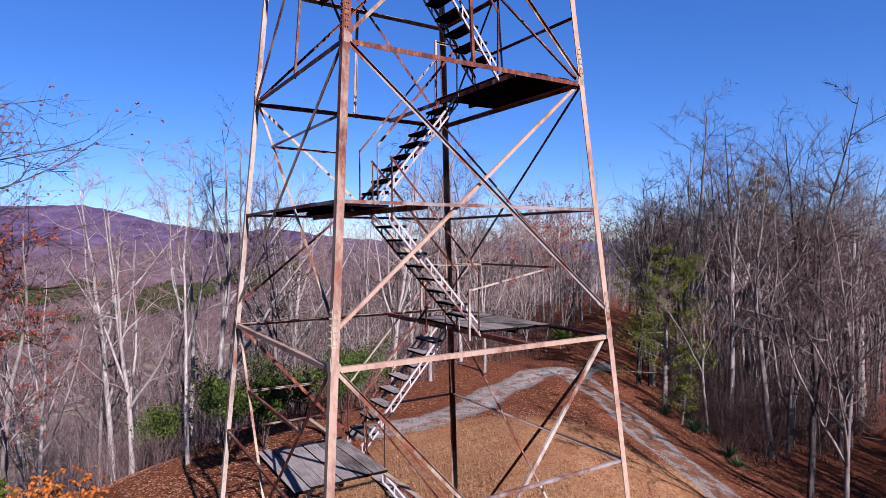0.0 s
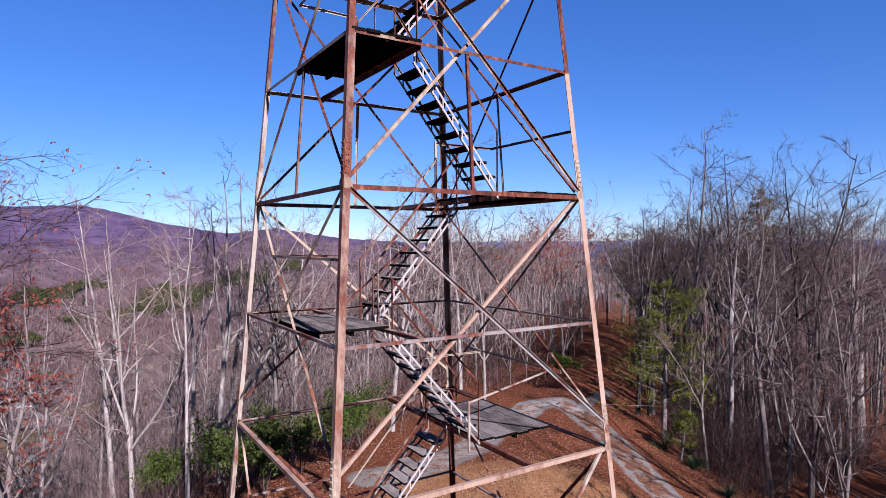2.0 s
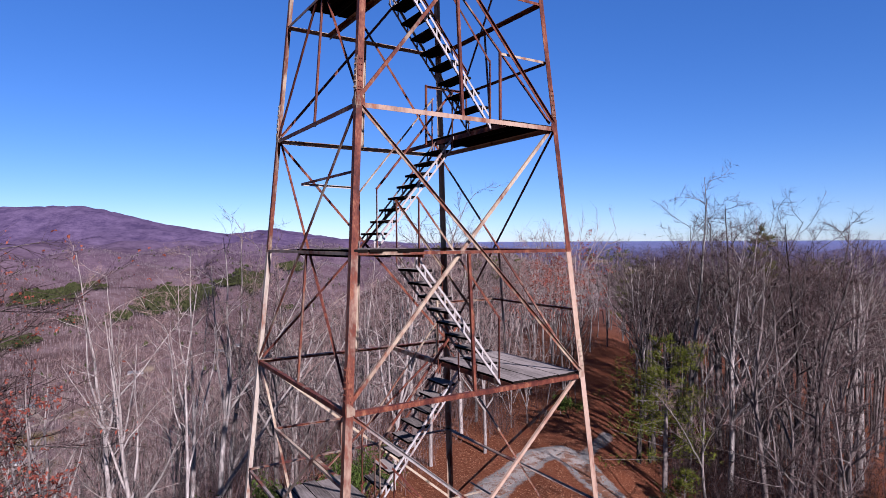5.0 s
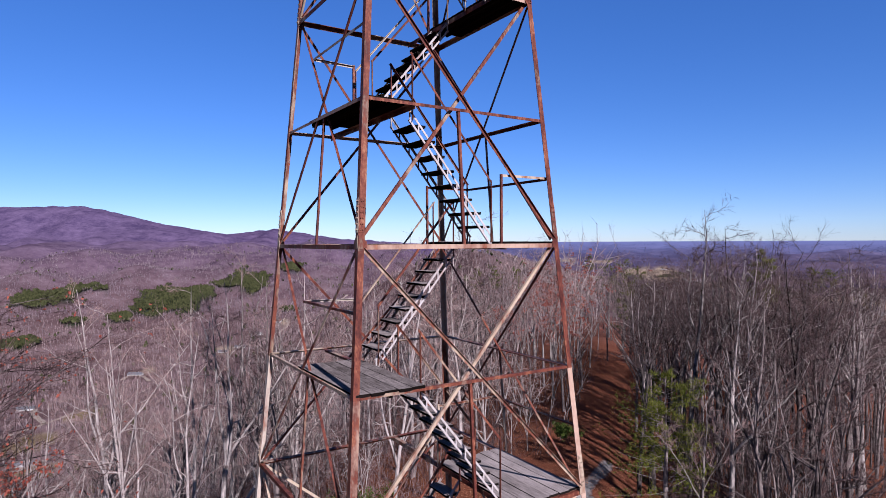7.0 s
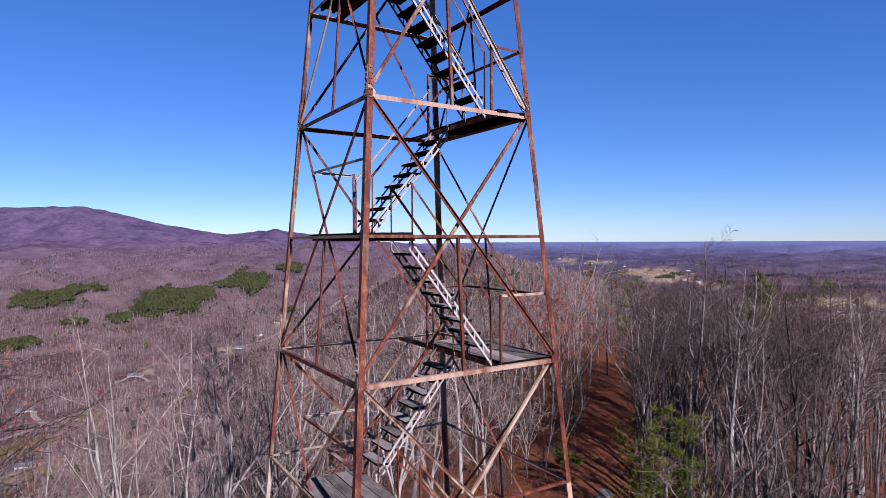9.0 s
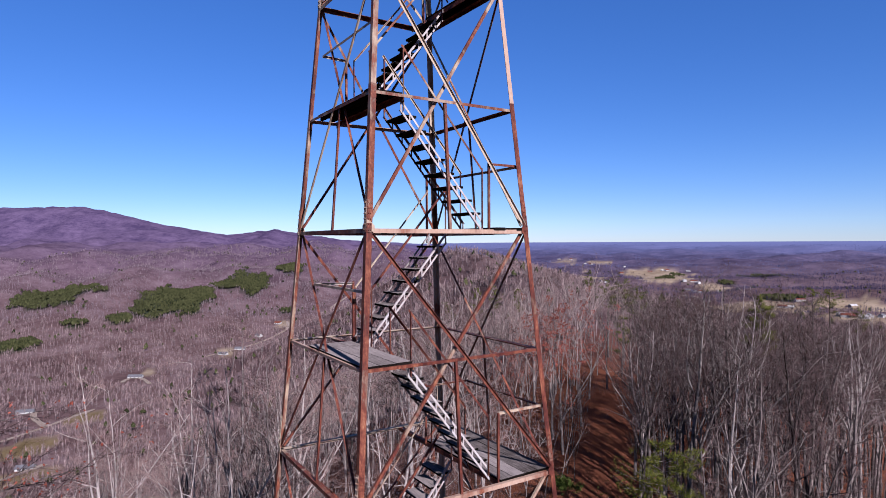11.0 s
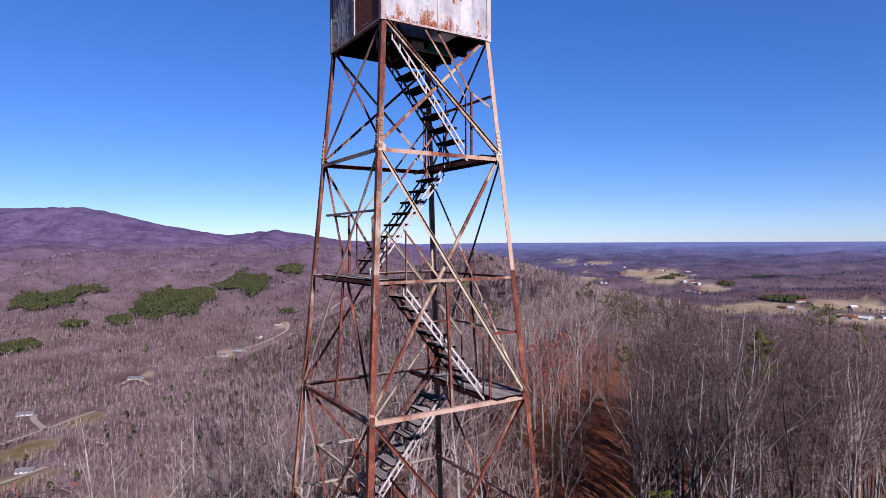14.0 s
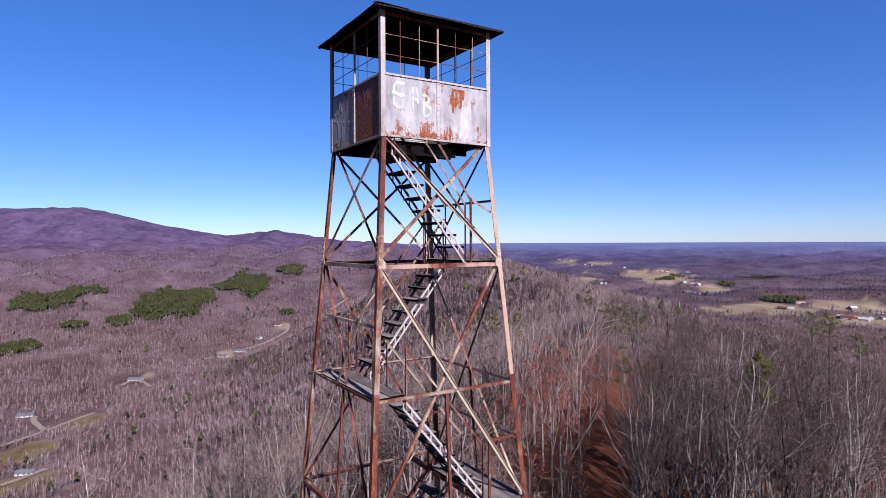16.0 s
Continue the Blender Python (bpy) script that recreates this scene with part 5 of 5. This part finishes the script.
def tufts(name, x, y, rsd, material, label, hlo, hhi, blades=8, wide=0.5):
    """Far bare trees: thin stems and splayed branch sprays, all triangles in one mesh."""
    n = len(x)
    z = land(x, y) - 0.5
    h = rsd.uniform(hlo, hhi, n)
    V = np.zeros((n, blades, 3, 3))
    foot = np.stack([x, y, z], -1)
    for k in range(blades):
        a = rsd.uniform(0, 6.283, n)
        # sprays that fill a rounded crown
        b0 = h * rsd.uniform(0.25, 0.62, n)
        e = rsd.uniform(0.1, 1.45, n)
        out = h * rsd.uniform(0.20, 0.42, n)
        tip = np.stack([np.cos(a) * np.cos(e) * out, np.sin(a) * np.cos(e) * out, b0 + np.sin(e) * out], -1)
        w = rsd.uniform(0.5, 1.1, n) * wide
        if k < blades // 4:
            # the forked stems
            b0, e = np.zeros(n), rsd.uniform(1.2, 1.57, n)
            tip = np.stack([np.cos(a) * np.cos(e) * h, np.sin(a) * np.cos(e) * h, h * rsd.uniform(0.6, 0.95, n)], -1)
            w = np.full(n, 0.17)
        s = np.stack([-np.sin(a), np.cos(a), np.zeros(n)], -1) * w[:, None]
        b = foot + np.stack([np.zeros(n), np.zeros(n), b0], -1)
        V[:, k, 0], V[:, k, 1], V[:, k, 2] = b - s, b + s, foot + tip
    stem = np.zeros((n, blades, 3))
    stem[:, :blades // 4] = 1.0
    V = V.reshape(-1, 3)
    F = np.arange(len(V)).reshape(-1, 3)
    return tagged(flagged(arrays(name, V, F, material), stem.ravel()), label, "woods", kind="stuff")


x, y, q = belt(58000, 370, 2700, 1.0, 22)
u, v = turn_uv(x, y)
free = np.min([to_line(u, v, line) for line in ROADS], axis=0)
keep = (blob(u, v, FIELDS, 11) < 0.3) & (blob(u, v, STANDS, 12) < 0.4) & (free > np.where(v < 900, 11, 5)) & (np.hypot(u + 515, v - 915) > 40)
pines = q.random_sample(len(x)) < np.where(u < 0, 0.022, 0.02)
u, v = turn_uv(x, y)
woods = keep & ~pines
# Woods further back take the haze-tinted colours.
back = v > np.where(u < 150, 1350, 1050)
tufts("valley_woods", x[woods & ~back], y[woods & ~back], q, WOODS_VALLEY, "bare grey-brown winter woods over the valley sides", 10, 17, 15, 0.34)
tufts("hill_woods", x[woods & back & (u < 150)], y[woods & back & (u < 150)], q, WOODS_FAR_HAZE, "bare winter woods over the far hills, tinted violet for haze", 10, 17, 8, 0.55)
tufts("lowland_woods", x[woods & back & (u >= 150)], y[woods & back & (u >= 150)], q, WOODS_BLUE_HAZE, "bare woods on the far lowland, tinted blue for haze", 10, 17, 8, 0.45)


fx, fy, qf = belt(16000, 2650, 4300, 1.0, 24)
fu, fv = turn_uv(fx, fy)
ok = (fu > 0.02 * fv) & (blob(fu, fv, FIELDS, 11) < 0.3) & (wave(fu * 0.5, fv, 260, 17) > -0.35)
tufts("horizon_woods", fx[ok], fy[ok], qf, WOODS_HAZE, "bare woods towards the horizon, tinted pale blue for haze", 11, 18, 5, 1.1)


def cones(name, x, y, rsd, material, label, hlo, hhi):
    n = len(x)
    z = land(x, y) - 0.5
    h = rsd.uniform(hlo, hhi, n)
    k = 6
    V = np.zeros((n, k + 1, 3))
    for j in range(k):
        a = j * 6.283 / k + rsd.uniform(-0.4, 0.4, n)
        rr = h * rsd.uniform(0.14, 0.34, n)
        V[:, j] = np.stack([x + np.cos(a) * rr, y + np.sin(a) * rr, z + h * rsd.uniform(0.25, 0.75, n)], -1)
    V[:, k] = np.stack([x + h * rsd.uniform(-0.1, 0.1, n), y + h * rsd.uniform(-0.1, 0.1, n), z + h * 0.95], -1)
    base = np.arange(n)[:, None, None] * (k + 1)
    F = np.array([(j, (j + 1) % k, k) for j in range(k)])[None] + base
    return tagged(arrays(name, V.reshape(-1, 3), F.reshape(-1, 3), material), label, "woods", kind="stuff")


SX, SY = [], []
qs = np.random.RandomState(31)
for cu, cv, a, c in STANDS:
    n = int(a * c * 3.14 / 12)
    n = int(n * 1.6)
    reach = max(a, c) * 1.25
    uu, vv = cu + reach * qs.uniform(-1, 1, n), cv + reach * qs.uniform(-1, 1, n)
    ok = blob(uu, vv, STANDS, 12) > 0.5
    px, py = uv_xy(uu[ok], vv[ok])
    SX.append(px)
    SY.append(py)
cones("pine_plantation", np.concatenate(SX), np.concatenate(SY), qs, PINE_FAR, "dark green pine plantations on the far hillside", 9, 15)
cones("scattered_pines", x[keep & pines], y[keep & pines], qs, PINE_FAR, "scattered dark pines among the bare woods", 8, 15)


def strewn(name, count, size, material, label, where, seed, lift):
    """Small leaves or blades lying or standing on the ground."""
    q = np.random.RandomState(seed)
    a = q.uniform(-0.72, 0.72, count * 3)
    d = 6 + 60 * q.random_sample(count * 3) ** 1.3
    round_about = q.random_sample(count * 3) < 0.22
    a = np.where(round_about, q.uniform(-3.14, 3.14, count * 3), a)
    d = np.where(round_about, 26 * np.sqrt(q.random_sample(count * 3)), d)
    x, y = uv_xy(d * np.sin(a), d * np.cos(a) - 3)
    ok = where(x, y, q)
    x, y = x[ok][:count], y[ok][:count]
    n = len(x)
    z = land(x, y)
    h = q.uniform(0, 6.283, n)
    s = size * q.uniform(0.6, 1.4, n)
    V = np.zeros((n, 3, 3))
    if lift:
        lean = q.uniform(-0.5, 0.5, (n, 2)) * s[:, None]
        dx, dy = np.cos(h) * 0.008, np.sin(h) * 0.008
        V[:, 0] = np.stack([x - dx, y - dy, z - 0.02], -1)
        V[:, 1] = np.stack([x + dx, y + dy, z - 0.02], -1)
        V[:, 2] = np.stack([x + lean[:, 0], y + lean[:, 1], z + s], -1)
    else:
        for k, t in enumerate((0, 2.1, 4.2)):
            V[:, k] = np.stack([x + np.cos(h + t) * s, y + np.sin(h + t) * s, z + 0.02 + q.uniform(0, 0.6, n) * s], -1)
    return tagged(arrays(name, V.reshape(-1, 3), np.arange(n * 3).reshape(-1, 3), material), label, "leaves" if not lift else "grass", kind="stuff")


def on_litter(x, y, q):
    lane = to_line(x, y, TRACK)
    turf = np.hypot((x - 7.2) / 7.3, (y - 3.5) / 8.0) < 0.9
    return ((lane > 1.2 + q.uniform(0, 0.8, len(x))) | (q.random_sample(len(x)) < 0.35)) & ~(turf & (q.random_sample(len(x)) < 0.75))


def on_grass(x, y, q):
    g = np.hypot((x - 7.2) / 7.3, (y - 3.5) / 8.0)
    return (g < 0.95 + q.uniform(-0.15, 0.2, len(x))) & (to_line(x, y, TRACK) > 1.1)


strewn("fallen_leaves", 120000, 0.042, LITTER_LEAF, "red-brown fallen leaves covering the ground", on_litter, 41, False)
strewn("dry_grass", 40000, 0.09, DRY_GRASS, "dry tan grass in the clearing", on_grass, 42, True)


# ---- tracks, roads and houses ----
def ribbon(name, line, width, material, label, category, step, lift, ragged):
    r = random.Random(len(name) * 7 + len(line))
    V, F = [], []
    pts = []
    for (ax, ay), (bx, by) in zip(line, line[1:]):
        k = max(1, int(math.hypot(bx - ax, by - ay) / step))
        pts += [(ax + (bx - ax) * i / k, ay + (by - ay) * i / k) for i in range(k)]
    pts.append(line[-1])
    sm = pts
    for _ in range(6):
        sm = [sm[0]] + [((a[0] + 2 * b[0] + c[0]) / 4, (a[1] + 2 * b[1] + c[1]) / 4) for a, b, c in zip(sm, sm[1:], sm[2:])] + [sm[-1]]
    across = 6
    for i, (x, y) in enumerate(sm):
        a, b = sm[max(i - 1, 0)], sm[min(i + 1, len(sm) - 1)]
        dx, dy = b[0] - a[0], b[1] - a[1]
        m = math.hypot(dx, dy)
        nx, ny = -dy / m, dx / m
        el, er = width / 2 + r.gauss(0, ragged), width / 2 + r.gauss(0, ragged)
        for j in range(across + 1):
            o = -er + (el + er) * j / across
            px, py = x + nx * o, y + ny * o
            V.append((px, py, float(land(px, py)) + lift - (0.05 if j in (0, across) else 0)))
    for i in range(len(sm) - 1):
        for j in range(across):
            a = i * (across + 1) + j
            F.append((a, a + 1, a + across + 2))
            F.append((a, a + across + 2, a + across + 1))
    ob = arrays(name, V, F, material, None, "", True)
    return tagged(ob, label, category, kind="structure")


def gravel_mat(name, lo, hi, bare=0.48):
    k = Mat(name, 0.95)
    f = k.noise(24.0, 6, 0.8)
    patch = k.noise(1.1, 6, 0.75)
    c = k.ramp(f, [(0.3, lo), (0.7, hi)])
    c = k.mix(k.ramp(patch, [(bare, 0.0), (bare + 0.12, 0.9)]), c, (0.26, 0.115, 0.065))
    return k.done(c, f, 0.8, 0.03)


GRAVEL = gravel_mat("grey track gravel", (0.30, 0.262, 0.235), (0.78, 0.70, 0.635))
LANE = gravel_mat("valley road gravel", (0.42, 0.36, 0.30), (0.68, 0.60, 0.52))
GRAVEL_LEAFY = gravel_mat("leaf-strewn track gravel", (0.22, 0.185, 0.165), (0.64, 0.56, 0.50), 0.37)
ribbon("gravel_track", TRACK[5:], 1.7, GRAVEL, "grey gravel track looping round the clearing", "track", 0.25, 0.02, 0.14)
ribbon("gravel_track", TRACK[:6], 1.6, GRAVEL_LEAFY, "worn gravel track half covered in leaves", "track", 0.25, 0.02, 0.2)
for line in ROADS:
    ribbon("road", [uv_xy(u, v) for u, v in line], 7.0, LANE, "pale gravel road winding through the valley", "road", 12, 1.2, 0.5)

WHITE_WALL = plain("white painted siding", (0.75, 0.74, 0.72), 0.7, 0.1, 0.5)
TAN_WALL = plain("tan siding", (0.45, 0.36, 0.26), 0.8, 0.15, 0.5)
GREY_ROOF = plain("grey house roof", (0.22, 0.22, 0.24), 0.8, 0.2, 0.5)
RED_ROOF = plain("red-brown house roof", (0.26, 0.09, 0.06), 0.8, 0.2, 0.5)


def house(u, v, w, dp, h, turn, wall, roofm, label):
    x, y = uv_xy(u, v)
    ob = thing("house", label, "house", (x, y, float(land(x, y)) - 0.5), "houses in the valley")
    ob.rotation_euler = (0, 0, radians(turn))
    bm = bmesh.new()
    prof = [(-w / 2, 0), (w / 2, 0), (w / 2, h), (0, h + w * 0.28), (-w / 2, h)]
    sweep(bm, (0, -dp / 2, 0), (0, dp / 2, 0), prof, Vector((1, 0, 0)), Vector((0, 0, 1)))
    part("wall", bm, wall, ob)
    bm = bmesh.new()
    o = 0.6
    prof = [(-w / 2 - o, h - o * 0.5), (0, h + w * 0.28 + 0.05), (w / 2 + o, h - o * 0.5), (w / 2 + o, h - o * 0.5 + 0.3), (0, h + w * 0.28 + 0.4), (-w / 2 - o, h - o * 0.5 + 0.3)]
    sweep(bm, (0, -dp / 2 - o, 0), (0, dp / 2 + o, 0), prof, Vector((1, 0, 0)), Vector((0, 0, 1)))
    part("roof", bm, roofm, ob)
    dark = ROOF
    for yy in (-dp * 0.3, 0.0, dp * 0.3):
        for sx in (-1, 1):
            bm = bmesh.new()
            slab(bm, sx * w / 2 - 0.06, sx * w / 2 + 0.06, yy - 0.6, yy + 0.6, 1.2, 2.5)
            part("window", bm, dark, ob)
    return ob


HOUSES = [(-509, 920, 9, 22, 3.2, 60), (-549, 728, 8, 20, 3.0, 75), (-412, 543, 8, 16, 3.0, 70), (-398, 1204, 9, 14, 4.0, 20), (-386, 1306, 9, 14, 3.5, 50), (-424, 1074, 8, 18, 3.0, 40), (-403, 1108, 9, 20, 3.0, 60)]
for i, (u, v, w, dp, h, turn) in enumerate(HOUSES):
    house(u, v, w, dp, h, turn, WHITE_WALL, GREY_ROOF if i != 4 else RED_ROOF, "small white house with a gabled roof in the valley")
FAR_HOUSES = [(797, 1779), (811, 1763), (787, 1799), (808, 1097), (799, 1103), (819, 1092), (798, 1117), (848, 1108), (894, 1400), (993, 2544), (1012, 2540), (863, 1749), (851, 1902), (853, 1875), (526, 1871), (543, 1869), (784, 2473), (743, 2932), (972, 1326), (790, 1300), (939, 2549), (1093, 2503), (935, 2897), (886, 2977), (680, 3285), (739, 3251), (802, 1288), (770, 2932), (827, 1918), (865, 1100)]
hr = random.Random(8)
for u, v in FAR_HOUSES:
    w = hr.choice((9, 10, 12))
    house(u, v, w, w * hr.uniform(1.3, 2.4), hr.uniform(4, 6), hr.uniform(0, 180), hr.choice((WHITE_WALL, WHITE_WALL, WHITE_WALL, TAN_WALL)), hr.choice((GREY_ROOF, RED_ROOF, WHITE_WALL)),
          "small far house with a gabled roof among fields")
